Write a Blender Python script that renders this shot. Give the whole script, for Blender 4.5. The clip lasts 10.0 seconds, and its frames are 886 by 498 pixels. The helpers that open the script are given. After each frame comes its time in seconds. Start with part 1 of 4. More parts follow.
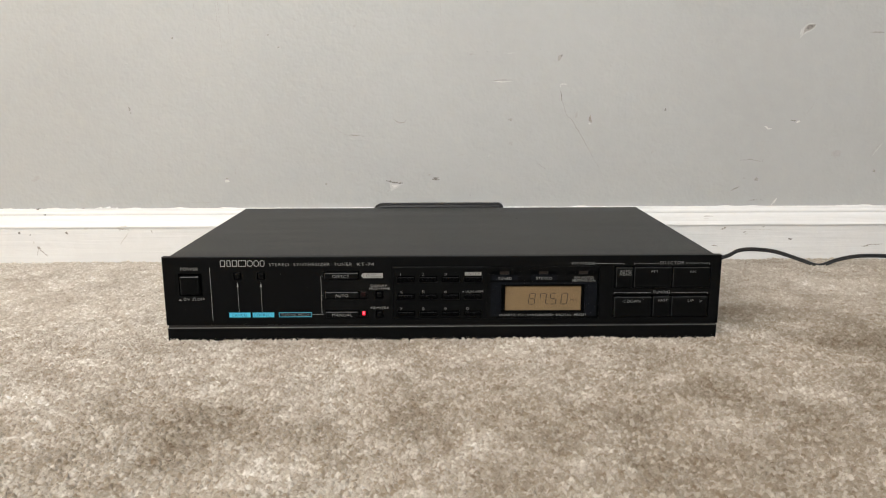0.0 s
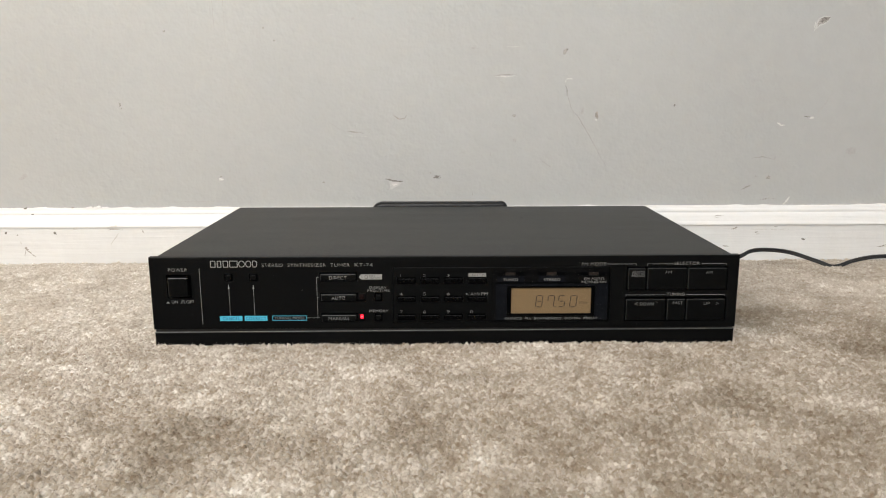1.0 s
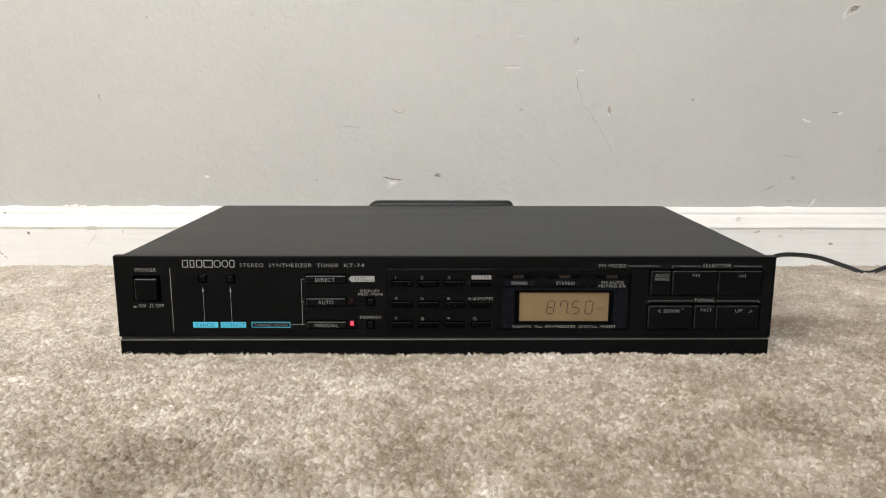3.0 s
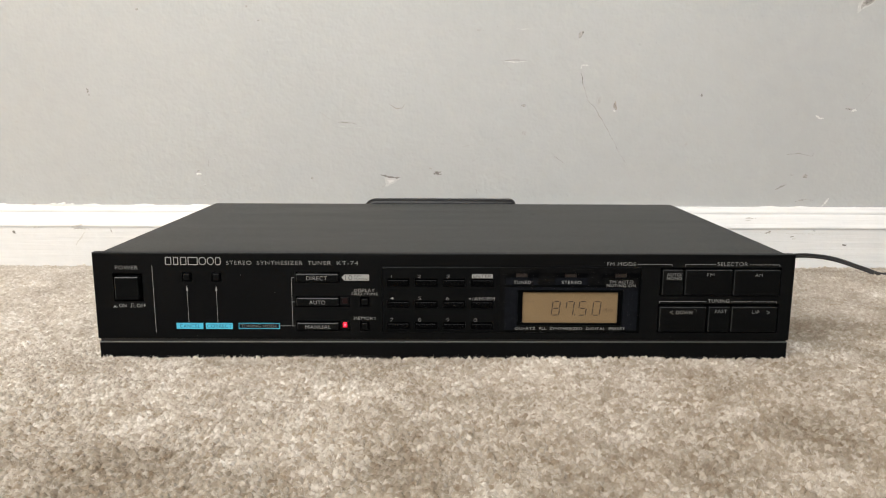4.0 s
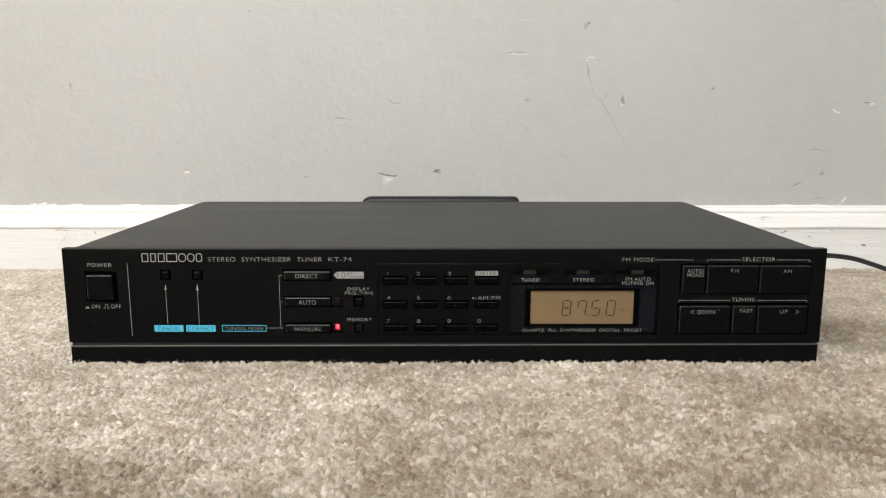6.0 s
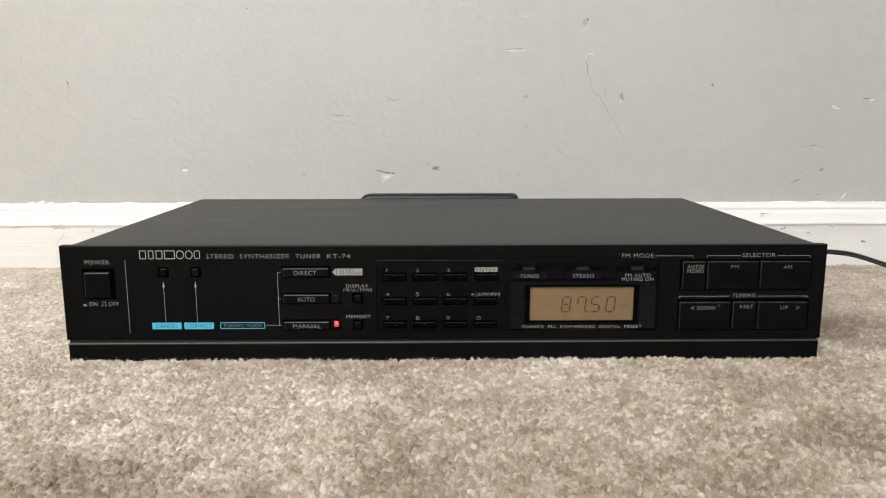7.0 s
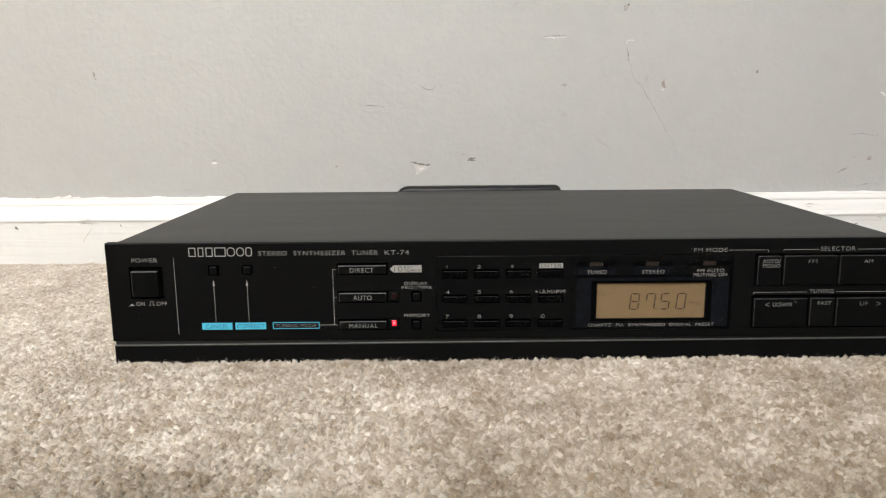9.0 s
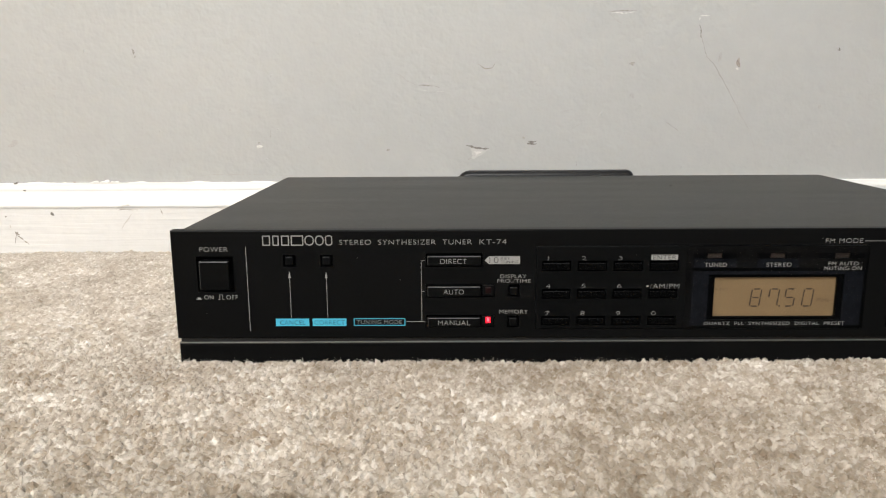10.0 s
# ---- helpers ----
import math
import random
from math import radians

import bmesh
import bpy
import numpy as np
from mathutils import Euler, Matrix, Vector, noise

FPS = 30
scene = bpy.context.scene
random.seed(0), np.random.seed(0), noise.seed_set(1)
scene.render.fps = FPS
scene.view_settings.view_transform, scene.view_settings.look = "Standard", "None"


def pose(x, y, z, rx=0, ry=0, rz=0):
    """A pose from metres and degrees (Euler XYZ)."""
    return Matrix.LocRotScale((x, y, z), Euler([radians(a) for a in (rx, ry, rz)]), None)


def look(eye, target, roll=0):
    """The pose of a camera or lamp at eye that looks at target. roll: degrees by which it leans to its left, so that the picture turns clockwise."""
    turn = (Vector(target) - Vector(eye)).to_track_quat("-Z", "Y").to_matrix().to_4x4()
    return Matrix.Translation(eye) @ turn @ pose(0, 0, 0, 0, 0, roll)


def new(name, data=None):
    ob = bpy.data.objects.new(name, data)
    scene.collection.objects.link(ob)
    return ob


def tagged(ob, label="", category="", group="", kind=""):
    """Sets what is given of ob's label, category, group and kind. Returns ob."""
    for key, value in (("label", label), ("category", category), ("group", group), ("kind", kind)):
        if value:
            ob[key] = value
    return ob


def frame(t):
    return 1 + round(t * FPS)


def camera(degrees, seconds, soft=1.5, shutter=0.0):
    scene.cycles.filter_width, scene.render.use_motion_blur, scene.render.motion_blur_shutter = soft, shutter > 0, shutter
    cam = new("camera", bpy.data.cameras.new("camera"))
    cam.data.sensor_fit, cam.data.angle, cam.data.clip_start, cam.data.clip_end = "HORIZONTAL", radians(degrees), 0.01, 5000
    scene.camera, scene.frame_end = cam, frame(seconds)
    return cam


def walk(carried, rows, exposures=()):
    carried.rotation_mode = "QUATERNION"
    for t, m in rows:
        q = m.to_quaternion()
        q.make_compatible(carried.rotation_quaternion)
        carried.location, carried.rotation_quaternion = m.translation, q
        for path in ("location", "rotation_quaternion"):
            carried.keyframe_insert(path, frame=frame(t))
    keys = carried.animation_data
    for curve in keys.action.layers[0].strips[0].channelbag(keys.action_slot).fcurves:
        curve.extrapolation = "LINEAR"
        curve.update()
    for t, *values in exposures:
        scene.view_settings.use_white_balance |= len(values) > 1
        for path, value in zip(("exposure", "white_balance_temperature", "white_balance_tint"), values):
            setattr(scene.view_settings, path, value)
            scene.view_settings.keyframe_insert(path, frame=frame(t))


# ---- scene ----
cam = camera(61.0, 10.0, soft=1.1, shutter=0.2)
PATH = [
    (0, (-0.002, -0.576, 0.194), (0.007, 1.38, -0.221), -0.2),
    (0.5, (-0.005, -0.56, 0.19), (0.001, 1.397, -0.218), -0.17),
    (1, (-0.004, -0.546, 0.186), (0.006, 1.411, -0.224), -0.2),
    (1.5, (-0.003, -0.528, 0.182), (0.009, 1.43, -0.223), -0.3),
    (2, (-0.002, -0.513, 0.179), (0.013, 1.447, -0.216), -0.3),
    (2.5, (-0.003, -0.501, 0.173), (0.007, 1.461, -0.217), -0.1),
    (4, (-0.001, -0.461, 0.156), (0.001, 1.505, -0.215), 0.2),
    (4.5, (-0.002, -0.449, 0.152), (0.002, 1.518, -0.209), 0.1),
    (5, (-0.001, -0.438, 0.151), (0.001, 1.531, -0.201), 0.1),
    (5.5, (-0.002, -0.429, 0.144), (0.001, 1.541, -0.201), 0.1),
    (7, (-0.002, -0.424, 0.139), (0.005, 1.545, -0.21), -0.1),
    (7.5, (-0.002, -0.424, 0.139), (0.006, 1.545, -0.213), -0.1),
    (8, (-0.004, -0.423, 0.14), (0.004, 1.547, -0.209), -0.2),
    (8.5, (-0.014, -0.417, 0.14), (-0.002, 1.55, -0.218), -0.2),
    (9, (-0.034, -0.404, 0.138), (-0.039, 1.561, -0.234), -0.5),
    (9.5, (-0.056, -0.385, 0.135), (-0.09, 1.577, -0.25), -0.4),
    (10, (-0.079, -0.364, 0.131), (-0.111, 1.595, -0.271), -0.4),
]
walk(cam, [(t, look(eye, target, roll)) for t, eye, target, roll in PATH],
     exposures=[(0, -0.17), (0.5, -0.11), (1, -0.09), (1.5, -0.03), (2, -0.09), (2.5, -0.01), (4, 0.01), (5.5, 0.02), (8.5, 0.02), (9.5, -0.03), (10, -0.01)])

# ---------------------------------------------------------------- light
world = bpy.data.worlds.new("daylight")
scene.world = world
world.use_nodes = True
sky = world.node_tree.nodes.new("ShaderNodeTexSky")
sky.sky_type, sky.sun_disc = "NISHITA", False
sky.sun_elevation, sky.sun_rotation = radians(40), radians(-60)
world.node_tree.links.new(sky.outputs[0], world.node_tree.nodes["Background"].inputs[0])
world.node_tree.nodes["Background"].inputs[1].default_value = 0.05


def window_light(name, m, width, height, watts, colour):
    lamp = bpy.data.lights.new(name, "AREA")
    lamp.shape, lamp.size, lamp.size_y, lamp.energy, lamp.color = "RECTANGLE", width, height, watts, colour
    new(name, lamp).matrix_world = m


WEST, EAST, SOUTH, NORTH, TOP = -1.72, 1.55, -1.7, 0.352, 2.4
WIN = (-1.47, 0.23, 0.8, 2.3)  # the window in the south wall: x from, x to, z from, z to
window_light("window_daylight", look(((WIN[0] + WIN[1]) / 2, SOUTH - 0.06, (WIN[2] + WIN[3]) / 2), ((WIN[0] + WIN[1]) / 2, 0, (WIN[2] + WIN[3]) / 2)),
             WIN[1] - WIN[0], WIN[3] - WIN[2], 93, (1.0, 0.997, 0.970))


# ---------------------------------------------------------------- materials
def material(name, colour, rough=0.5, metal=0.0, vary=0.0, grain=200.0, bump=0.0, bump_size=None, broad=0.0, broad_size=6.0, spec=0.5, glow=0.0, bump_detail=3.0):
    """A plain surface with colour that varies finely (grain, per metre) and broadly, and a fine relief."""
    m = bpy.data.materials.new(name)
    m.use_nodes = True
    n, l = m.node_tree.nodes, m.node_tree.links
    p = n["Principled BSDF"]
    p.inputs["Base Color"].default_value = (*colour, 1)
    p.inputs["Roughness"].default_value = rough
    p.inputs["Metallic"].default_value = metal
    p.inputs["Specular IOR Level"].default_value = spec
    where = n.new("ShaderNodeTexCoord")
    if vary or broad:
        last = None
        for size, amount in ((grain, vary), (broad_size, broad)):
            if not amount:
                continue
            t = n.new("ShaderNodeTexNoise")
            t.inputs["Scale"].default_value, t.inputs["Detail"].default_value = size, 4
            l.new(where.outputs["Object"], t.inputs["Vector"])
            r = n.new("ShaderNodeMapRange")
            r.inputs["From Min"].default_value, r.inputs["From Max"].default_value = 0.3, 0.7
            r.inputs["To Min"].default_value, r.inputs["To Max"].default_value = 1 - amount, 1 + amount
            l.new(t.outputs["Fac"], r.inputs["Value"])
            mix = n.new("ShaderNodeMix")
            mix.data_type, mix.blend_type = "RGBA", "MULTIPLY"
            mix.inputs["Factor"].default_value = 1
            mix.inputs[6].default_value = (*colour, 1)
            if last:
                l.new(last, mix.inputs[6])
            l.new(r.outputs[0], mix.inputs[7])
            last = mix.outputs[2]
        l.new(last, p.inputs["Base Color"])
    if bump:
        t = n.new("ShaderNodeTexNoise")
        t.inputs["Scale"].default_value, t.inputs["Detail"].default_value = bump_size or grain, bump_detail
        l.new(where.outputs["Object"], t.inputs["Vector"])
        b = n.new("ShaderNodeBump")
        b.inputs["Strength"].default_value, b.inputs["Distance"].default_value = 1, bump
        l.new(t.outputs["Fac"], b.inputs["Height"])
        l.new(b.outputs[0], p.inputs["Normal"])
    if glow:
        p.inputs["Emission Color"].default_value = (*colour, 1)
        p.inputs["Emission Strength"].default_value = glow
    return m


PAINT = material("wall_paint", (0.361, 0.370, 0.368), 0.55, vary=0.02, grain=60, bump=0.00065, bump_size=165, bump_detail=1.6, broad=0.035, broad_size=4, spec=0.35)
ROOM = material("room_paint", (0.84, 0.82, 0.79), 0.7, broad=0.03)
WARM = material("warm_bounce_paint", (0.80, 0.54, 0.26), 0.7, broad=0.03)
COOL = material("cool_bounce_paint", (0.67, 0.74, 0.87), 0.7, broad=0.03)
CEILING = material("ceiling_paint", (0.88, 0.87, 0.85), 0.8, broad=0.02)
GLOSS_WHITE = material("baseboard_paint", (0.645, 0.649, 0.651), 0.35, vary=0.02, grain=50, bump=0.0004, bump_size=90, broad=0.03, broad_size=9)
CAULK = material("caulk", (0.675, 0.678, 0.675), 0.5, bump=0.0005, bump_size=300, vary=0.03)
BACKING = material("carpet_backing", (0.42, 0.35, 0.27), 0.95, vary=0.2, grain=400, bump=0.003, bump_size=350, broad=0.1, broad_size=10)
BLACK = material("black_panel", (0.0029, 0.0031, 0.0033), 0.36, spec=0.06, vary=0.15, grain=900, bump=0.00004, bump_size=2500, broad=0.08, broad_size=30)
BLACK_KEY = material("black_key_plastic", (0.0026, 0.0028, 0.0030), 0.30, spec=0.06, vary=0.2, grain=700, bump=0.00003, bump_size=2200)
NUMBER_KEY = material("glossy_key_plastic", (0.0012, 0.0013, 0.0015), 0.25, spec=0.05, vary=0.2, grain=700)
KEY_EDGE = material("lit_key_edge", (0.017, 0.018, 0.018), 0.35, spec=0.3, vary=0.5, grain=250)
BLACK_RUN = material("black_recess", (0.004, 0.004, 0.0045), 0.7, vary=0.2, grain=900)
PLATE = material("black_plate", (0.0022, 0.0025, 0.0028), 0.30, spec=0.08, vary=0.15, grain=500, bump=0.00004, bump_size=1800)
COVER = material("cover_enamel", (0.0062, 0.0067, 0.0064), 0.36, spec=0.165, vary=0.12, grain=1500, bump=0.00009, bump_size=2600, broad=0.07, broad_size=14)
CHASSIS = material("chassis_steel", (0.02, 0.02, 0.02), 0.5, vary=0.1, grain=300)
TRIM = material("trim_grey_metal", (0.15, 0.153, 0.15), 0.3, metal=0.8, vary=0.1, grain=300)
PRINT = material("print_grey", (0.235, 0.235, 0.232), 0.55, vary=0.06, grain=2500)
PRINT_DIM = material("print_dim_grey", (0.18, 0.182, 0.18), 0.55, vary=0.08, grain=2500)
CYAN = material("print_cyan", (0.04675, 0.357, 0.527), 0.5, vary=0.06, grain=1500)
NAVY = material("print_navy", (0.003, 0.02, 0.035), 0.55, vary=0.1, grain=1500)
BADGE = material("print_silver", (0.23, 0.23, 0.225), 0.5, vary=0.08, grain=1500)
INK = material("print_black", (0.015, 0.015, 0.015), 0.5, vary=0.1, grain=1500)
SLATE = material("window_slate_print", (0.0088, 0.0098, 0.0128), 0.45, spec=0.08, vary=0.35, grain=450, broad=0.25, broad_size=120)
SMOKE = material("window_smoke", (0.0060, 0.0060, 0.0060), 0.4, spec=0.08, vary=0.4, grain=420, broad=0.25, broad_size=110)
LENS_OFF = material("indicator_lens", (0.042, 0.032, 0.027), 0.35, spec=0.2, vary=0.15, grain=900)
LCD = material("lcd_amber", (0.25, 0.168, 0.086), 0.5, vary=0.04, grain=900, broad=0.07, broad_size=60, glow=0.20)
SEGMENT = material("lcd_segment", (0.06, 0.038, 0.024), 0.5, vary=0.08, grain=900)
SEGMENT_DIM = material("lcd_faint_segment", (0.12, 0.075, 0.042), 0.5, vary=0.08, grain=900)
LED_OFF = material("led_unlit", (0.009, 0.003, 0.003), 0.3, spec=0.1, vary=0.1, grain=900)
LED_ON = material("led_lit", (0.9, 0.006, 0.03), 0.3, glow=1.0)
LED_CORE = material("led_core", (1.0, 0.10, 0.13), 0.3, glow=1.6)
DUST = material("dust", (0.16, 0.155, 0.145), 0.9, vary=0.3, grain=900)
RUBBER = material("cord_rubber", (0.012, 0.012, 0.013), 0.38, vary=0.15, grain=500, bump=0.00005, bump_size=800)
LOOP = material("loop_plastic", (0.007, 0.007, 0.008), 0.33, spec=0.25, vary=0.15, grain=500, bump=0.00004, bump_size=1500)
SCUFF_AND_SHADE = material("scuff_and_shade_grey", (0.2848, 0.2762, 0.2592), 0.8, vary=0.35, grain=700)
DARK_SCUFF_AND_SHADE = material("scuff_and_shade_dark", (0.17, 0.1615, 0.1487), 0.8, vary=0.4, grain=700)
FAINT = material("scuff_and_shade_faint", (0.3443, 0.3443, 0.3357), 0.75, vary=0.10, grain=500)
RUST = material("scuff_brown", (0.26, 0.236, 0.212), 0.8, vary=0.3, grain=500)
BOARD_FAINT = material("board_scuff_faint", (0.51, 0.5015, 0.4802), 0.6, vary=0.1, grain=400)
BOARD_SCUFF = material("board_scuff", (0.306, 0.289, 0.2635), 0.7, vary=0.35, grain=700)
PALE = material("pale_paint_edge", (0.43, 0.435, 0.425), 0.7, vary=0.08, grain=600)
CHIP = material("bare_plaster", (0.544, 0.544, 0.527), 0.8, vary=0.08, grain=600, bump=0.0004, bump_size=500)


def brushed(m, along, across, low, high):
    """Wiped, streaky gloss: the roughness varies in long streaks."""
    n, l = m.node_tree.nodes, m.node_tree.links
    where, scale, t, r = (n.new("ShaderNode" + k) for k in ("TexCoord", "Mapping", "TexNoise", "MapRange"))
    scale.inputs["Scale"].default_value = (along, across, 1)
    t.inputs["Scale"].default_value, t.inputs["Detail"].default_value = 1, 5
    r.inputs["From Min"].default_value, r.inputs["From Max"].default_value = 0.3, 0.7
    r.inputs["To Min"].default_value, r.inputs["To Max"].default_value = low, high
    l.new(where.outputs["Object"], scale.inputs[0])
    l.new(scale.outputs[0], t.inputs["Vector"])
    l.new(t.outputs["Fac"], r.inputs["Value"])
    l.new(r.outputs[0], m.node_tree.nodes["Principled BSDF"].inputs["Roughness"])


brushed(COVER, 5, 40, 0.345, 0.385)


def brush_marks(m, depth):
    """Long horizontal strokes of a paint brush, as a fine relief and slightly thinner paint."""
    n, l = m.node_tree.nodes, m.node_tree.links
    where, scale, t, b, r, mix = (n.new("ShaderNode" + k) for k in ("TexCoord", "Mapping", "TexNoise", "Bump", "MapRange", "Mix"))
    scale.inputs["Scale"].default_value = (9, 260, 260)
    t.inputs["Scale"].default_value, t.inputs["Detail"].default_value, t.inputs["Distortion"].default_value = 1, 4, 0.6
    b.inputs["Strength"].default_value, b.inputs["Distance"].default_value = 1, depth
    r.inputs["From Min"].default_value, r.inputs["From Max"].default_value = 0.32, 0.62
    r.inputs["To Min"].default_value, r.inputs["To Max"].default_value = 0.955, 1.0
    mix.data_type, mix.blend_type = "RGBA", "MULTIPLY"
    mix.inputs["Factor"].default_value = 1
    p = n["Principled BSDF"]
    l.new(where.outputs["Object"], scale.inputs[0])
    l.new(scale.outputs[0], t.inputs["Vector"])
    l.new(t.outputs["Fac"], b.inputs["Height"])
    l.new(t.outputs["Fac"], r.inputs["Value"])
    l.new(p.inputs["Base Color"].links[0].from_socket, mix.inputs[6])
    l.new(r.outputs[0], mix.inputs[7])
    l.new(p.inputs["Normal"].links[0].from_socket, b.inputs["Normal"])
    l.new(mix.outputs[2], p.inputs["Base Color"])
    l.new(b.outputs[0], p.inputs["Normal"])


brush_marks(GLOSS_WHITE, 0.0005)


def glass():
    """Clear acrylic: lets the light through with a faint tint and mirrors a little."""
    m = bpy.data.materials.new("window_acrylic")
    m.use_nodes = True
    n, l = m.node_tree.nodes, m.node_tree.links
    n.remove(n["Principled BSDF"])
    clear, shine, fresnel, mix = (n.new("ShaderNode" + k) for k in ("BsdfTransparent", "BsdfGlossy", "Fresnel", "MixShader"))
    clear.inputs[0].default_value = (0.80, 0.80, 0.80, 1)
    shine.inputs["Roughness"].default_value = 0.06
    fresnel.inputs["IOR"].default_value = 1.06
    l.new(fresnel.outputs[0], mix.inputs[0])
    l.new(clear.outputs[0], mix.inputs[1])
    l.new(shine.outputs[0], mix.inputs[2])
    l.new(mix.outputs[0], n["Material Output"].inputs["Surface"])
    return m


def pile():
    """Cut-pile yarn: each tuft and fibre has its own tone; patches of painted light and shade shift it."""
    m = bpy.data.materials.new("carpet_yarn")
    m.use_nodes = True
    n, l = m.node_tree.nodes, m.node_tree.links
    n.remove(n["Principled BSDF"])
    where, geo, ramp = n.new("ShaderNodeTexCoord"), n.new("ShaderNodeNewGeometry"), n.new("ShaderNodeValToRGB")

    def noise_at(size, detail):
        t = n.new("ShaderNodeTexNoise")
        t.inputs["Scale"].default_value, t.inputs["Detail"].default_value = size, detail
        l.new(where.outputs["Object"], t.inputs["Vector"])
        return t.outputs["Fac"]

    def ranged(value, low, high, to_low, to_high):
        r = n.new("ShaderNodeMapRange")
        for name, v in (("From Min", low), ("From Max", high), ("To Min", to_low), ("To Max", to_high)):
            r.inputs[name].default_value = v
        l.new(value, r.inputs["Value"])
        r.clamp = False
        return r.outputs[0]

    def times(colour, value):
        """Darker tones lose more of the blue than of the red."""
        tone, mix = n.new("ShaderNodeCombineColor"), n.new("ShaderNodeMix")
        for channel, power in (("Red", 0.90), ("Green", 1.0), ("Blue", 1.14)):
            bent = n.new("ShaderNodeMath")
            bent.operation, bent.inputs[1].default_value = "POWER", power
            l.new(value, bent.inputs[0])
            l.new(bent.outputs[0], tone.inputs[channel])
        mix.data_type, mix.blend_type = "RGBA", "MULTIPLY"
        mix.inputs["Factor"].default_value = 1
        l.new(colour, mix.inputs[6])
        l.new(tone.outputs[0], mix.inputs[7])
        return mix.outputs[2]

    tuft, blur = n.new("ShaderNodeAttribute"), n.new("ShaderNodeMath")
    tuft.attribute_name, blur.operation = "tone", "ADD"
    l.new(tuft.outputs["Fac"], blur.inputs[0])
    l.new(ranged(noise_at(520, 2), 0.3, 0.7, -0.14, 0.14), blur.inputs[1])
    l.new(blur.outputs[0], ramp.inputs[0])
    e = ramp.color_ramp.elements
    e[0].position, e[0].color = 0.0, (0.42, 0.345, 0.265, 1)
    e[1].position, e[1].color = 1.0, (0.985, 0.955, 0.91, 1)
    mid = ramp.color_ramp.elements.new(0.5)
    mid.color = (0.62, 0.564, 0.493, 1)
    lie_and_shade = n.new("ShaderNodeAttribute")
    lie_and_shade.attribute_name = "lie_and_shade"
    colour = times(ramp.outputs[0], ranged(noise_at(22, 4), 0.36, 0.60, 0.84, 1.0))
    # pile shading, the tuner's shadow and the light's gradient, painted into the yarn
    colour = times(colour, ranged(lie_and_shade.outputs["Fac"], -1, 1, 0.58, 1.24))
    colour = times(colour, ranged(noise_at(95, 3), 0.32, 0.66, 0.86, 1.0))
    bump = n.new("ShaderNodeBump")
    bump.inputs["Strength"].default_value, bump.inputs["Distance"].default_value = 0.3, 0.0002
    l.new(noise_at(1600, 2), bump.inputs["Height"])
    # brushed fibres scatter light upwards: their shading leans towards the pile's own up
    less, lift, unit = (n.new("ShaderNodeVectorMath") for k in range(3))
    less.operation, lift.operation, unit.operation = "SCALE", "ADD", "NORMALIZE"
    less.inputs["Scale"].default_value, lift.inputs[1].default_value = 0.6, (0, 0, 0.5)
    l.new(geo.outputs["Normal"], less.inputs[0])
    l.new(less.outputs[0], lift.inputs[0])
    l.new(lift.outputs[0], unit.inputs[0])
    l.new(unit.outputs[0], bump.inputs["Normal"])
    face, glow_through, blend = n.new("ShaderNodeBsdfDiffuse"), n.new("ShaderNodeBsdfTranslucent"), n.new("ShaderNodeMixShader")
    l.new(colour, face.inputs["Color"])
    l.new(bump.outputs[0], face.inputs["Normal"])
    l.new(colour, glow_through.inputs["Color"])
    blend.inputs[0].default_value = 0.4
    l.new(face.outputs[0], blend.inputs[1])
    l.new(glow_through.outputs[0], blend.inputs[2])
    l.new(blend.outputs[0], n["Material Output"].inputs["Surface"])
    return m


ACRYLIC, YARN = glass(), pile()


# ---------------------------------------------------------------- mesh helpers
def part(name, bm, mat, parent=None, label=""):
    """Links a bmesh as one mesh object, under a thing or a part."""
    me = bpy.data.meshes.new(name)
    bm.to_mesh(me)
    bm.free()
    me.materials.append(mat)
    ob = new(name, me)
    ob.parent = parent
    return tagged(ob, label)


def block(bm, x0, x1, y0, y1, z0, z1, bevel=0.0, segments=2):
    """A box from corner to corner, with rounded edges."""
    made = bmesh.ops.create_cube(bm, size=1)["verts"]
    for v in made:
        v.co = ((x0 + x1) / 2 + v.co.x * (x1 - x0), (y0 + y1) / 2 + v.co.y * (y1 - y0), (z0 + z1) / 2 + v.co.z * (z1 - z0))
    if bevel:
        edges = list({e for v in made for e in v.link_edges})
        bmesh.ops.bevel(bm, geom=edges, offset=bevel, segments=segments, profile=0.5, affect="EDGES")
    return bm


def box(x0, x1, y0, y1, z0, z1, bevel=0.0, segments=2):
    return block(bmesh.new(), x0, x1, y0, y1, z0, z1, bevel, segments)


def mm(*values):
    return [v / 1000 for v in values]


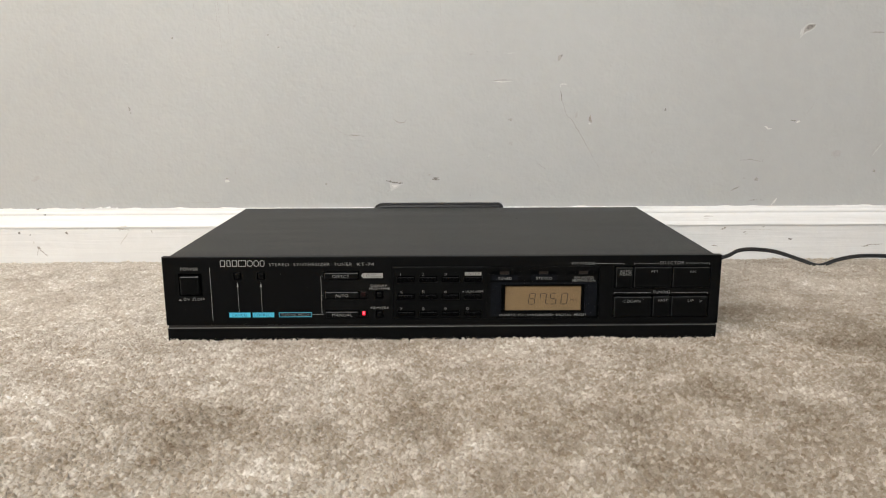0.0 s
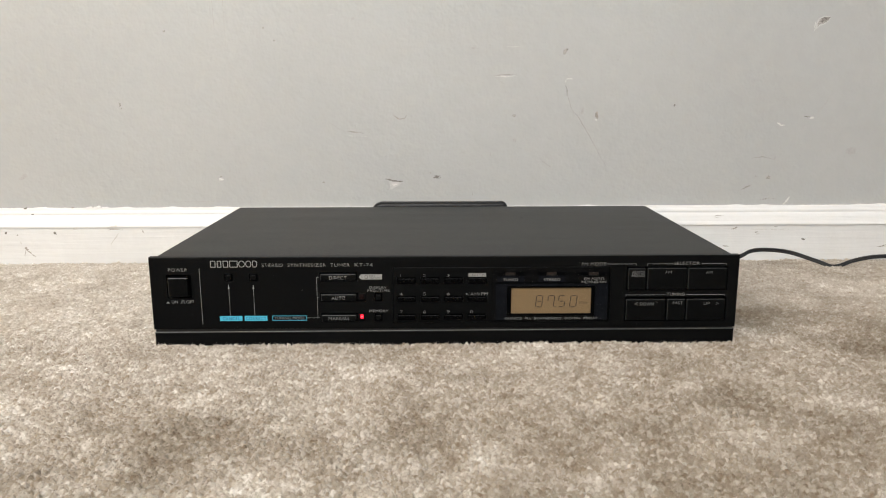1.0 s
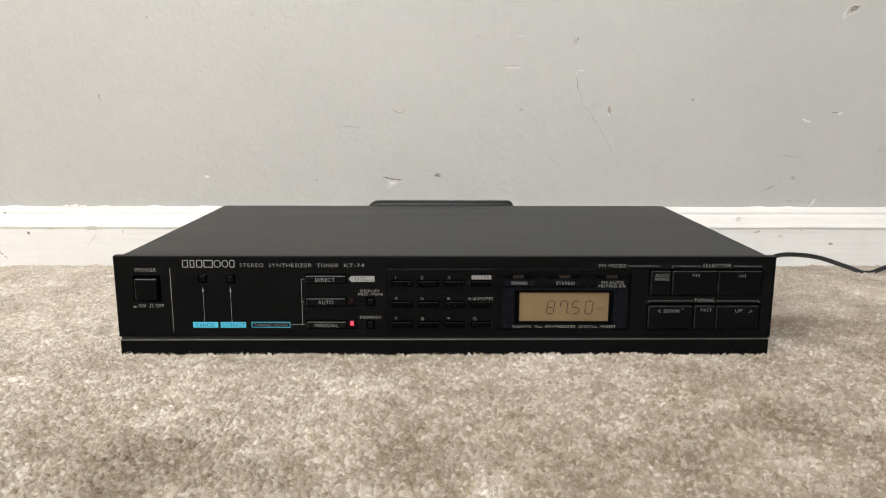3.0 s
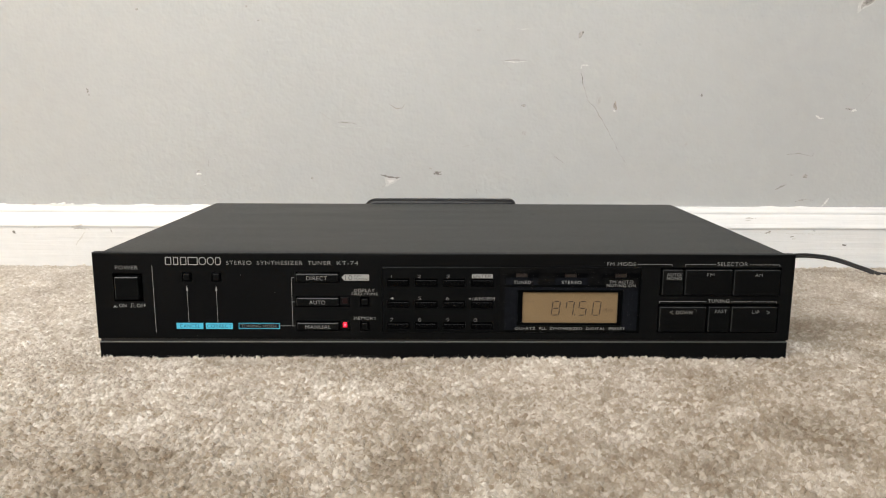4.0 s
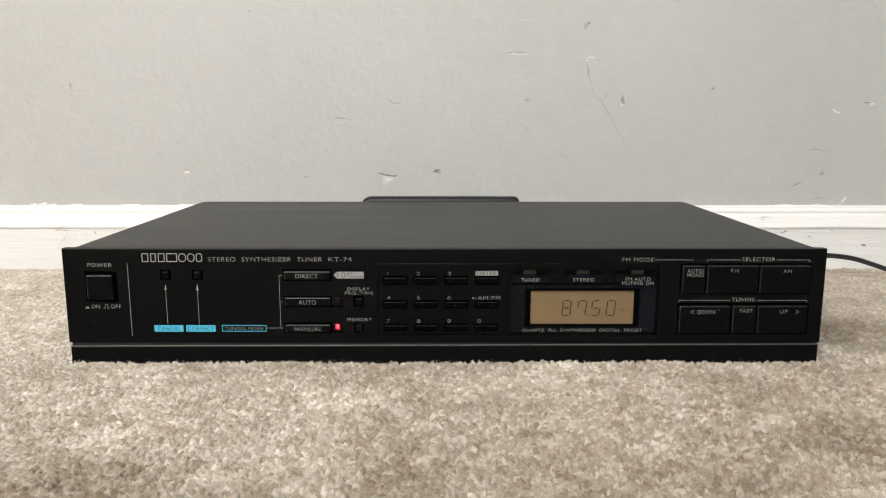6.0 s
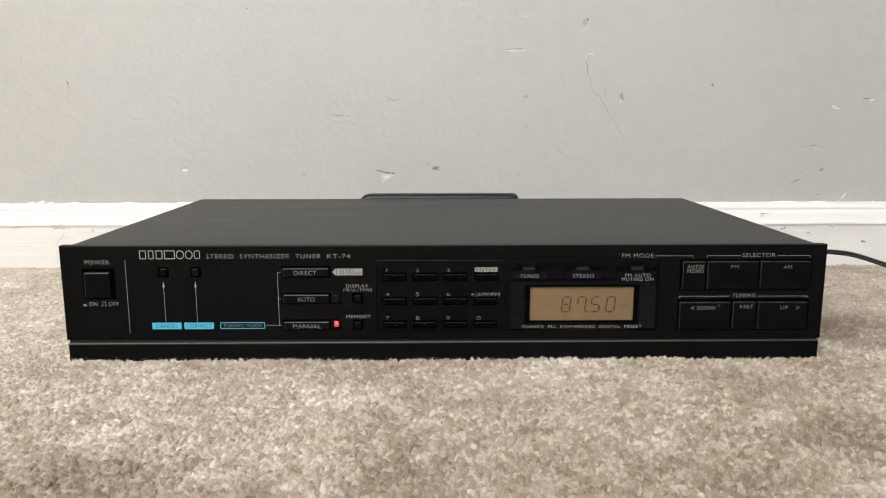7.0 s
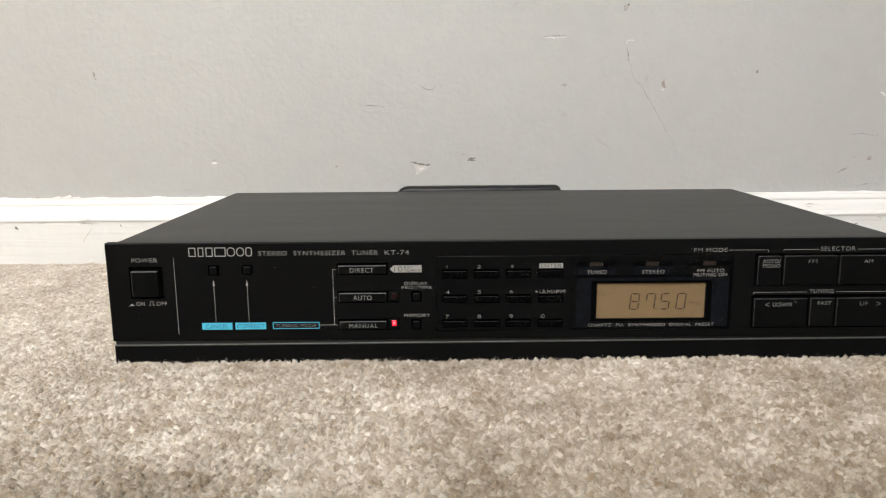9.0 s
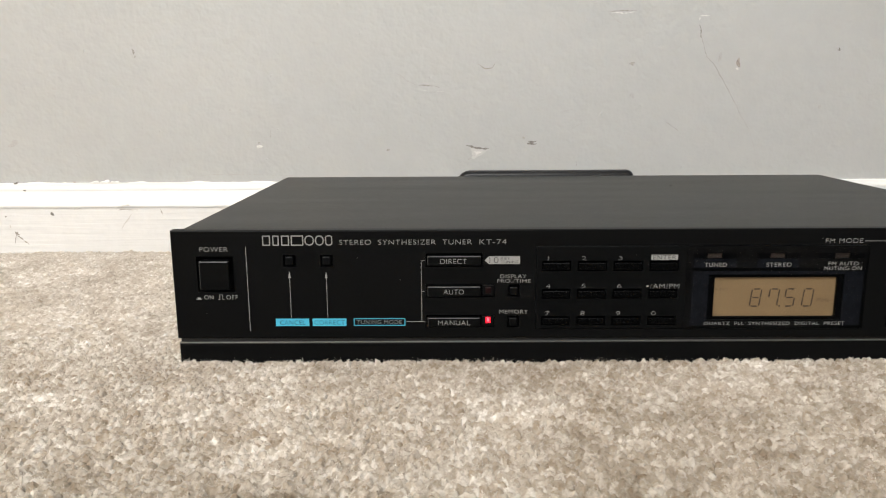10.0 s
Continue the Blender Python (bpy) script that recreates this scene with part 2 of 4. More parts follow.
def pierced(x0, x1, z0, z1, front, depth, holes, bevel):
    """An upright plate (front face at y = front) with rectangular holes that go back by depth, and chamfered outer edges. All in metres."""
    xs = sorted({x0 + bevel, x1 - bevel, *(h[0] for h in holes), *(h[1] for h in holes)})
    zs = sorted({z0 + bevel, z1 - bevel, *(h[2] for h in holes), *(h[3] for h in holes)})
    bm, known = bmesh.new(), {}

    def vert(x, y, z):
        key = (round(x, 6), round(y, 6), round(z, 6))
        if key not in known:
            known[key] = bm.verts.new(key)
        return known[key]

    def open_at(i, j):
        if not (0 <= i < len(xs) - 1 and 0 <= j < len(zs) - 1):
            return False
        cx, cz = (xs[i] + xs[i + 1]) / 2, (zs[j] + zs[j + 1]) / 2
        return any(h[0] < cx < h[1] and h[2] < cz < h[3] for h in holes)

    back = front + depth
    for i in range(len(xs) - 1):
        for j in range(len(zs) - 1):
            a, b, c, d = xs[i], xs[i + 1], zs[j], zs[j + 1]
            if not open_at(i, j):
                bm.faces.new([vert(a, front, c), vert(b, front, c), vert(b, front, d), vert(a, front, d)])
                continue
            bm.faces.new([vert(a, back, c), vert(b, back, c), vert(b, back, d), vert(a, back, d)])
            for di, dj, p, q in ((-1, 0, (a, c), (a, d)), (1, 0, (b, d), (b, c)), (0, -1, (b, c), (a, c)), (0, 1, (a, d), (b, d))):
                if not open_at(i + di, j + dj):
                    bm.faces.new([vert(p[0], front, p[1]), vert(q[0], front, q[1]), vert(q[0], back, q[1]), vert(p[0], back, p[1])])
    rings = [[(x0 + o, z0 + o), (x1 - o, z0 + o), (x1 - o, z1 - o), (x0 + o, z1 - o)] for o in (bevel, bevel * 0.3, 0, 0)]
    levels = (front, front + bevel * 0.3, front + bevel, back + 0.001)
    for (ra, ya), (rb, yb) in zip(zip(rings, levels), list(zip(rings, levels))[1:]):
        for k in range(4):
            p, q, r, s = ra[k], ra[(k + 1) % 4], rb[(k + 1) % 4], rb[k]
            bm.faces.new([vert(p[0], ya, p[1]), vert(s[0], yb, s[1]), vert(r[0], yb, r[1]), vert(q[0], ya, q[1])])
    last = rings[-1]
    bm.faces.new([vert(p[0], levels[-1], p[1]) for p in reversed(last)])
    bmesh.ops.recalc_face_normals(bm, faces=bm.faces)
    return bm


def sweep(points, radius, sides=10, squash=1.0):
    """A round cord along a smooth line through points."""
    pts = [Vector(p) for p in points]
    line = []
    for k in range(len(pts) - 1):
        a, b, c, d = pts[max(k - 1, 0)], pts[k], pts[k + 1], pts[min(k + 2, len(pts) - 1)]
        for s in range(8):
            t = s / 8
            line.append(0.5 * (2 * b + (c - a) * t + (2 * a - 5 * b + 4 * c - d) * t * t + (3 * b - a - 3 * c + d) * t ** 3))
    line.append(pts[-1])
    bm, rings = bmesh.new(), []
    for k, p in enumerate(line):
        way = (line[min(k + 1, len(line) - 1)] - line[max(k - 1, 0)]).normalized()
        side = way.cross(Vector((0, 0, 1))).normalized()
        up = side.cross(way)
        rings.append([bm.verts.new(p + radius * (squash * math.cos(2 * math.pi * j / sides) * side + math.sin(2 * math.pi * j / sides) * up)) for j in range(sides)])
    for a, b in zip(rings, rings[1:]):
        for j in range(sides):
            bm.faces.new([a[j], a[(j + 1) % sides], b[(j + 1) % sides], b[j]]).smooth = True
    bm.faces.new(rings[0][::-1])
    bm.faces.new(rings[-1])
    bmesh.ops.recalc_face_normals(bm, faces=bm.faces)
    return bm


# ---------------------------------------------------------------- the room
def structure(name, bm, mat, label, category):
    return tagged(part(name, bm, mat), label, category, kind="structure")


structure("floor", box(WEST, EAST, SOUTH, NORTH, -0.06, -0.022), BACKING, "beige carpet backing that runs to the walls", "floor")
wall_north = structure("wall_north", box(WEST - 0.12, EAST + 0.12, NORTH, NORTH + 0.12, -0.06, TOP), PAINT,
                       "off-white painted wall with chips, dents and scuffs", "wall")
# unseen side walls, tinted to bounce cool light from the east, warm from the west
structure("wall_east", box(EAST, EAST + 0.12, SOUTH, NORTH, -0.06, TOP), COOL, "unseen wall, tinted cool to bounce bluish light", "wall")
structure("wall_west", box(WEST - 0.12, WEST, SOUTH, NORTH, -0.06, TOP), WARM, "unseen wall, tinted warm to bounce warm light", "wall")
south = bmesh.new()
for x0, x1, z0, z1 in ((WEST - 0.12, WIN[0], -0.06, TOP), (WIN[1], EAST + 0.12, -0.06, TOP), (WIN[0], WIN[1], -0.06, WIN[2]), (WIN[0], WIN[1], WIN[3], TOP)):
    block(south, x0, x1, SOUTH - 0.12, SOUTH, z0, z1)
structure("wall_south", south, ROOM, "plain off-white painted wall with a window opening", "wall")
structure("ceiling", box(WEST - 0.12, EAST + 0.12, SOUTH - 0.12, NORTH + 0.12, TOP, TOP + 0.1), CEILING, "white painted ceiling", "ceiling")


def baseboard_run():
    """The skirting's section, drawn along the wall with slightly uneven paint."""
    section = [(0.338, -0.04), (0.3380, 0.0262), (0.3378, 0.0275), (0.3369, 0.0285), (0.3364, 0.0296), (0.3366, 0.0306), (0.3374, 0.0318),
               (0.3387, 0.0345), (0.3400, 0.0390), (0.3415, 0.0425), (0.3430, 0.0433), (0.3429, 0.0438), (0.3425, 0.0446), (0.3431, 0.0466), (0.3448, 0.0488), (0.3470, 0.0497), (0.3520, 0.0499)]
    bm, rows = bmesh.new(), []
    count = 900
    for k in range(count + 1):
        x = WEST + (EAST - WEST) * k / count
        rows.append([bm.verts.new((x, y + 0.00025 * noise.noise((x * 30, y * 90, z * 60)), z + (0.0004 * noise.noise((x * 14, 3, z * 40)) if z > 0 else 0)))
                     for y, z in section])
    for a, b in zip(rows, rows[1:]):
        for j in range(len(section) - 1):
            bm.faces.new([a[j], b[j], b[j + 1], a[j + 1]]).smooth = j not in (1, 2)
    return bm


baseboard = structure("baseboard", baseboard_run(), GLOSS_WHITE, "white gloss-painted baseboard with a moulded top, scuffed and chipped", "baseboard")


def caulk_run():
    """The lumpy bead of filler between the wall and the baseboard."""
    bm, rows = bmesh.new(), []
    count, sides = 1400, 5
    for k in range(count + 1):
        x = -0.9 + 1.8 * k / count
        lump = max(0.0, noise.noise((x * 45, 1.7, 0.3))) ** 2 * 0.008 + max(0.0, noise.noise((x * 160, 5.1, 2.0))) * 0.0008
        r = 0.0009 + lump * (1.0 if x < -0.2 else 0.4)
        rows.append([bm.verts.new((x, NORTH + 0.0004 - min(r, 0.0035) * math.cos(a * math.pi / 2 / (sides - 1)) * 1.1, 0.0496 + r * math.sin(a * math.pi / 2 / (sides - 1))))
                     for a in range(sides)])
    for a, b in zip(rows, rows[1:]):
        for j in range(sides - 1):
            bm.faces.new([a[j], b[j], b[j + 1], a[j + 1]]).smooth = True
    return bm


part("caulk_bead", caulk_run(), CAULK, baseboard, "lumpy white filler bead")


# ---------------------------------------------------------------- the tuner
tuner = tagged(new("stereo_tuner"), "flat black stereo tuner with amber display, lying on the carpet", "stereo tuner")

HOLES = [mm(-208.0, -189.4, 34.6, 52.9), mm(-164.5, -158.1, 47.5, 53.5), mm(-146.0, -139.6, 47.5, 53.5), mm(-93.7, -65.3, 47.3, 54.1),
         mm(-93.7, -59.4, 31.5, 38.3), mm(-93.7, -59.4, 15.9, 22.4), mm(-53.0, -46.8, 31.8, 38.2), mm(-53.1, -46.9, 15.8, 22.0),
         mm(-39.0, 124.3, 14.9, 57.6), mm(136.0, 212.0, 39.5, 57.5), mm(135.6, 212.2, 15.4, 34.2)]
part("front_panel", pierced(-0.2203, 0.2203, 0.0102, 0.066, 0.0, 0.0045, HOLES, 0.0006), BLACK, tuner, "satin black moulded front panel")


def sloped(bm, over=0.004):
    """Lets the upper edge fall slightly from one end of the tuner to the other."""
    for v in bm.verts:
        if v.co.z > over:
            v.co.z += 0.0028 * v.co.x
    return bm


part("base_rail", sloped(box(-0.2199, 0.2199, 0.0006, 0.009, -0.0045, 0.0080, 0.0005)), BLACK, tuner, "black lower rail")
part("trim_strip", sloped(box(-0.2199, 0.2199, 0.0003, 0.004, 0.0080, 0.0086, 0.0002, 1)), TRIM, tuner, "thin grey metal trim line")
part("shadow_gap", box(-0.2192, 0.2192, 0.0016, 0.006, 0.0080, 0.0102), BLACK_RUN, tuner, "dark joint under the front panel")


def cover_shell():
    """The folded sheet cover: top and two sides, 1 mm thick, with a rolled bend."""
    bm, r, n = bmesh.new(), 0.0012, 4
    outer = [(-0.217, -0.002)] + [(-0.217 + r - r * math.cos(a * math.pi / 2 / n), 0.0655 - r + r * math.sin(a * math.pi / 2 / n)) for a in range(n + 1)]
    outer += [(-x, z) for x, z in reversed(outer)]
    inner = [(x * (1 - 0.001 / 0.217), z - (0.001 if z > 0.03 else 0)) for x, z in outer]
    loop = outer + inner[::-1]
    steps = [0.0058, 0.08, 0.16, 0.25]
    rows = [[bm.verts.new((x, y, z)) for x, z in loop] for y in steps]
    for a, b in zip(rows, rows[1:]):
        for j in range(len(loop)):
            f = bm.faces.new([a[j], a[(j + 1) % len(loop)], b[(j + 1) % len(loop)], b[j]])
    for row in (rows[0], rows[-1]):
        for j in range(len(outer) - 1):
            bm.faces.new([row[j], row[j + 1], row[len(loop) - 2 - j], row[len(loop) - 1 - j]])
    bmesh.ops.recalc_face_normals(bm, faces=bm.faces)
    return bm


part("cover", cover_shell(), COVER, tuner, "dark grey-black enamelled sheet steel cover")
part("chassis", box(-0.2158, 0.2158, 0.0062, 0.249, -0.006, 0.0642, 0.0005, 1), CHASSIS, tuner)
part("panel_lip", box(-0.2165, 0.2165, 0.0048, 0.0062, 0.058, 0.0654, 0.0003, 1), COVER, tuner)


def key(name, x0, x1, z0, z1, out, label="", inset=0.004, mat=None, bevel=0.5):
    """A push key: a cap with rounded edges that stands out of its recess. Millimetres."""
    ob = part(name, box(*mm(x0, x1), -out / 1000, inset, *mm(z0, z1), bevel / 1000, 2), mat or BLACK_KEY, tuner, label)
    if mat in (None, NUMBER_KEY):  # window light on the top and left edges, painted as a paler material
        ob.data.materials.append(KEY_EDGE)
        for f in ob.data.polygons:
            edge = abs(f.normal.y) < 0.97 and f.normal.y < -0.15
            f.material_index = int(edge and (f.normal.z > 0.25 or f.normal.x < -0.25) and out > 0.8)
    return ob


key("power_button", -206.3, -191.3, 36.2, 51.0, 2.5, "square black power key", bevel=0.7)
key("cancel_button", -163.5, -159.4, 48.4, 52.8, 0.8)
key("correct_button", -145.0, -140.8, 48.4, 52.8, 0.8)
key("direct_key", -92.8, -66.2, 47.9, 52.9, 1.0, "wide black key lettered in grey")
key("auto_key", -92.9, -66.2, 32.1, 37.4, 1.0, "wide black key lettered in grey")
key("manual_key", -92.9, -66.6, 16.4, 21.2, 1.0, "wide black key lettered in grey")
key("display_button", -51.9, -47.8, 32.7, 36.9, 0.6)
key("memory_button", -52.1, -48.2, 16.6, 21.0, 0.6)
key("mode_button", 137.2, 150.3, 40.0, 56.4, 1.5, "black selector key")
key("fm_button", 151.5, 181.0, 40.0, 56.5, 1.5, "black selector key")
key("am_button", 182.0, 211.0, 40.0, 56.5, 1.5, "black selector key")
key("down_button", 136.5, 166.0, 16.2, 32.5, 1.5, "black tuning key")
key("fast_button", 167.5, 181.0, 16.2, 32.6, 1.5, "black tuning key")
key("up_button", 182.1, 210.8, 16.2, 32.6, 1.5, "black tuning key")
key("led_frame", -65.4, -59.8, 32.4, 37.8, 0.0, mat=BLACK, bevel=0.2, inset=0.002)
key("led_frame", -65.6, -59.8, 16.7, 22.0, 0.0, mat=BLACK, bevel=0.2, inset=0.002)
key("led", -63.9, -61.0, 33.7, 36.9, 0.3, "unlit dark red lamp", mat=LED_OFF, bevel=0.3, inset=0.001)
lit = key("led", -63.8, -61.3, 18.1, 21.4, 0.3, "lit red lamp", mat=LED_ON, bevel=0.3, inset=0.001)
part("led_core", box(*mm(-63.2, -61.9), -0.00036, 0.0, *mm(19.0, 20.7), 0.00012, 1), LED_CORE, lit)

# the inset plate with the ten keys and the display
COLUMNS = ((-35.9, -21.6), (-18.3, -3.8), (-0.7, 13.8), (17.2, 31.5))
ROWS_Z = ((44.9, 50.1), (30.8, 35.8), (16.9, 21.7))
plate_holes = [mm(a, b, c, d) for a, b in COLUMNS for c, d in ROWS_Z] + [mm(46.7, 113.0, 19.7, 42.8)]
plate_holes += [mm(45.4, 52.9, 51.0, 53.7), mm(76.2, 83.5, 51.0, 53.7), mm(107.7, 115.0, 51.0, 53.7)]
part("key_plate", pierced(-0.0388, 0.1241, 0.0151, 0.0574, -0.0002, 0.0042, plate_holes, 0.0003), PLATE, tuner, "black inset plate")
for a, b in COLUMNS:
    for c, d in ROWS_Z:
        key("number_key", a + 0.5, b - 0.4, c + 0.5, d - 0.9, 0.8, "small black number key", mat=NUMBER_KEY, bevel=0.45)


def slab(name, x0, x1, z0, z1, y, mat, parent=tuner, label="", thick=0.08, bevel=0.0):
    """A thin printed or moulded slab whose face lies y millimetres in front of the panel."""
    return part(name, box(*mm(x0, x1), -y / 1000, (thick - y) / 1000, *mm(z0, z1), bevel / 1000), mat, parent, label)


def bezel(x0=0.0468, x1=0.1129, z0=0.0198, z1=0.0427, a0=0.0498, a1=0.1106, b0=0.0208, b1=0.0414, r=0.0007):
    """The inner frame of the display: four bars round an opening with softly rounded corners."""
    bm, rows = bmesh.new(), []

    def ring(u0, u1, w0, w1, corner, y):
        pts = []
        for cx, cz, a in ((u1, w1, 0), (u0, w1, 90), (u0, w0, 180), (u1, w0, 270)):
            sx, sz = (1 if cx == u1 else -1), (1 if cz == w1 else -1)
            pts += [bm.verts.new((cx - sx * corner + corner * math.cos(radians(a + 18 * k)), y, cz - sz * corner + corner * math.sin(radians(a + 18 * k)))) for k in range(6)]
        return pts
    rows = [ring(x0, x1, z0, z1, 0.0002, 0.0022), ring(x0, x1, z0, z1, 0.0002, 0.0005), ring(a0, a1, b0, b1, r, 0.0007), ring(a0 + 0.0002, a1 - 0.0002, b0 + 0.0002, b1 - 0.0002, r, 0.0010),
            ring(a0 + 0.0002, a1 - 0.0002, b0 + 0.0002, b1 - 0.0002, r, 0.0022)]
    for p, q in zip(rows, rows[1:] + rows[:1]):
        for k in range(len(p)):
            bm.faces.new([p[k], p[k - 1], q[k - 1], q[k]])
    bmesh.ops.recalc_face_normals(bm, faces=bm.faces)
    return bm


# the display: prints behind the window, the liquid crystal deep in its frame
for x0, x1, z0, z1 in ((38.6, 46.6, 16.7, 44.6), (113.1, 122.5, 16.7, 44.6), (46.6, 113.1, 42.9, 44.6)):
    slab("window_print", x0, x1, z0, z1, 0.26, SLATE)
for x0, x1, z0, z1 in ((35.3, 38.5, 15.4, 57.2), (38.6, 124.0, 53.8, 57.2), (46.7, 113.0, 15.4, 19.6), (59.7, 69.6, 46.2, 53.6), (90.6, 99.6, 46.2, 53.6)):
    slab("window_print", x0, x1, z0, z1, 0.25, SMOKE)
for x0, x1, z0, z1 in ((39.0, 59.5, 46.2, 50.9), (69.9, 90.4, 46.2, 50.9), (99.9, 122.9, 46.2, 50.9)):
    slab("indicator_print", x0, x1, z0, z1, 0.27, SLATE if x0 < 95 else SMOKE)
for x in (45.5, 76.3, 107.8):
    slab("indicator_lens", x, x + 7.2, 51.1, 53.6, -0.6, LENS_OFF, label="unlit brown indicator window", thick=0.8, bevel=0.15)
lcd = slab("display", 47.4, 112.4, 19.9, 42.5, -2.6, LCD, label="backlit amber liquid crystal display", thick=1.0, bevel=0.5)
part("display_bezel", bezel(), PLATE, tuner, "dark display frame")
slab("display_window", 35.2, 124.0, 15.2, 57.3, 0.75, ACRYLIC, label="smoked acrylic display window", thick=0.35).visible_shadow = False


def lettering(text, x0, x1, z0, z1, y=0.1, mat=PRINT, parent=tuner, stroke=0.245):
    """Printed writing that fills the given box on the panel, wide and squarish, with even strokes. Millimetres."""
    curve = bpy.data.curves.new("lettering", "FONT")
    curve.body, curve.space_character = text, 1.1
    ob = new("lettering", curve)
    graph = bpy.context.evaluated_depsgraph_get()
    outline = ob.evaluated_get(graph).to_curve(graph).copy()
    bpy.data.objects.remove(ob)
    points = [p for sp in outline.splines for p in sp.bezier_points]
    left, right = min(p.co.x for p in points), max(p.co.x for p in points)
    low, high = min(p.co.y for p in points), max(p.co.y for p in points)
    sx, sz = (x1 - x0) / (right - left), (z1 - z0) / (high - low)
    thick_x, thick_z = 0.098 * sx - stroke, 0.088 * sz - stroke  # what is to go from upright and from level strokes
    tall = min(max(thick_x / max(thick_z, 0.001), 1.0), 4.0)  # drawn taller first, so that one offset thins both rightly
    for p in points:
        p.handle_left_type = p.handle_right_type = "FREE"
    for p in points:
        co, a, b = p.co.copy(), p.handle_left.copy(), p.handle_right.copy()
        a, b = co + (a - co) * 1.1, co + (b - co) * 1.1
        for v in (co, a, b):
            v.x, v.y = (v.x - left) * sx, (v.y - low) * sz * tall
        p.co, p.handle_left, p.handle_right = co, a, b
    outline.dimensions, outline.fill_mode, outline.resolution_u = "2D", "BOTH", 4
    outline.offset = -max(0.0, thick_x / 2)
    ob = new("lettering", outline)
    me = bpy.data.meshes.new_from_object(ob.evaluated_get(bpy.context.evaluated_depsgraph_get()))
    bpy.data.objects.remove(ob)
    for v in me.vertices:
        v.co = ((x0 + v.co.x) / 1000, -y / 1000, (z0 + v.co.y / tall) / 1000)
    me.name = "lettering"
    me.materials.clear()
    me.materials.append(mat)
    ob = new("lettering", me)
    ob.parent = parent
    return ob


def rule(points, width, y=0.1, mat=PRINT, name="printed_line"):
    """A printed line along points (x, z), all in millimetres."""
    bm = bmesh.new()
    for (xa, za), (xb, zb) in zip(points, points[1:]):
        d = Vector((xb - xa, zb - za)).normalized() * width / 2
        a, b = Vector((xa, za)) - d, Vector((xb, zb)) + d
        s = Vector((-d.y, d.x))
        bm.faces.new([bm.verts.new((p.x / 1000, -y / 1000, p.y / 1000)) for p in (a - s, b - s, b + s, a + s)])
    return part(name, bm, mat, tuner)


def arrow(x, z0, z1):
    rule([(x, z0), (x, z1 - 2)], 0.24, mat=PRINT)
    bm = bmesh.new()
    bm.faces.new([bm.verts.new((px / 1000, -0.00011, pz / 1000)) for px, pz in ((x - 0.65, z1 - 3.6), (x + 0.65, z1 - 3.6), (x, z1))])
    part("arrow_head", bm, PRINT, tuner)


lettering("POWER", -206.0, -191.8, 55.3, 57.7)
lettering("ON", -205.2, -200.6, 30.8, 33.1)
lettering("OFF", -194.1, -188.2, 30.8, 33.1)
rule([(-209.1, 30.9), (-206.5, 30.9)], 0.24)
slab("printed_mark", -208.5, -207.1, 31.0, 31.8, 0.1, PRINT)
rule([(-198.2, 30.9), (-197.4, 30.9), (-197.4, 33.2), (-195.9, 33.2), (-195.9, 30.9), (-195.1, 30.9)], 0.24)
rule([(-182.9, 14.4), (-182.9, 57.6)], 0.26)
arrow(-161.7, 21.3, 45.4)
arrow(-143.3, 21.3, 45.3)
slab("printed_label", -169.7, -152.8, 16.8, 20.7, 0.1, CYAN, label="light blue printed label")
slab("printed_label", -151.1, -134.0, 16.8, 20.7, 0.1, CYAN, label="light blue printed label")
lettering("CANCEL", -167.6, -154.8, 17.5, 19.8, 0.14, NAVY, stroke=0.27)
lettering("CORRECT", -150.2, -134.8, 17.5, 19.8, 0.14, NAVY, stroke=0.27)
rule([(-130.0, 17.1), (-104.4, 17.1), (-104.4, 20.6), (-130.0, 20.6), (-130.0, 17.1)], 0.42, mat=CYAN)
lettering("TUNING MODE", -128.7, -106.0, 17.8, 19.8, mat=PRINT_DIM)
# the maker's mark, as seven plain shapes
for x0, x1, corner in ((-174.4, -170.5, 0.3), (-169.3, -166.2, 0.3), (-165.0, -161.1, 0.3), (-160.2, -154.0, 0.3), (-153.4, -148.8, 2.2), (-148.2, -143.9, 2.2), (-143.2, -139.6, 1.4)):
    mark, rims = bmesh.new(), []
    for o in (0.0, 0.52):
        rim = []
        for cx, cz, a0 in ((x1, 63.4, 0), (x0, 63.4, 90), (x0, 58.3, 180), (x1, 58.3, 270)):
            r, ux, uz = max(corner - o, 0.1), (1 if cx == x1 else -1), (1 if cz > 60 else -1)
            for k in range(7):
                a = radians(a0 + 15 * k)
                rim.append(mark.verts.new(((cx - ux * (o + r) + r * math.cos(a)) / 1000, -0.0001, (cz - uz * (o + r) + r * math.sin(a)) / 1000)))
        rims.append(rim)
    for k in range(len(rims[0])):
        mark.faces.new([rims[0][k], rims[0][k - 1], rims[1][k - 1], rims[1][k]])
    part("printed_mark", mark, PRINT, tuner)
lettering("STEREO  SYNTHESIZER  TUNER", -136.3, -70.6, 58.6, 61.1)
lettering("KT-74", -67.0, -53.6, 58.6, 61.1, mat=PRINT_DIM, stroke=0.43)
rule([(-94.1, 50.4), (-95.8, 50.4), (-95.8, 19.0)], 0.24)
rule([(-95.6, 34.7), (-94.3, 34.7)], 0.24)
rule([(-103.7, 19.0), (-94.2, 19.0)], 0.24)
lettering("DIRECT", -86.3, -73.2, 48.9, 51.5, 1.06)
lettering("AUTO", -84.8, -74.7, 33.3, 35.9, 1.06)
lettering("MANUAL", -87.7, -71.6, 17.3, 19.8, 1.06)
badge = bmesh.new()
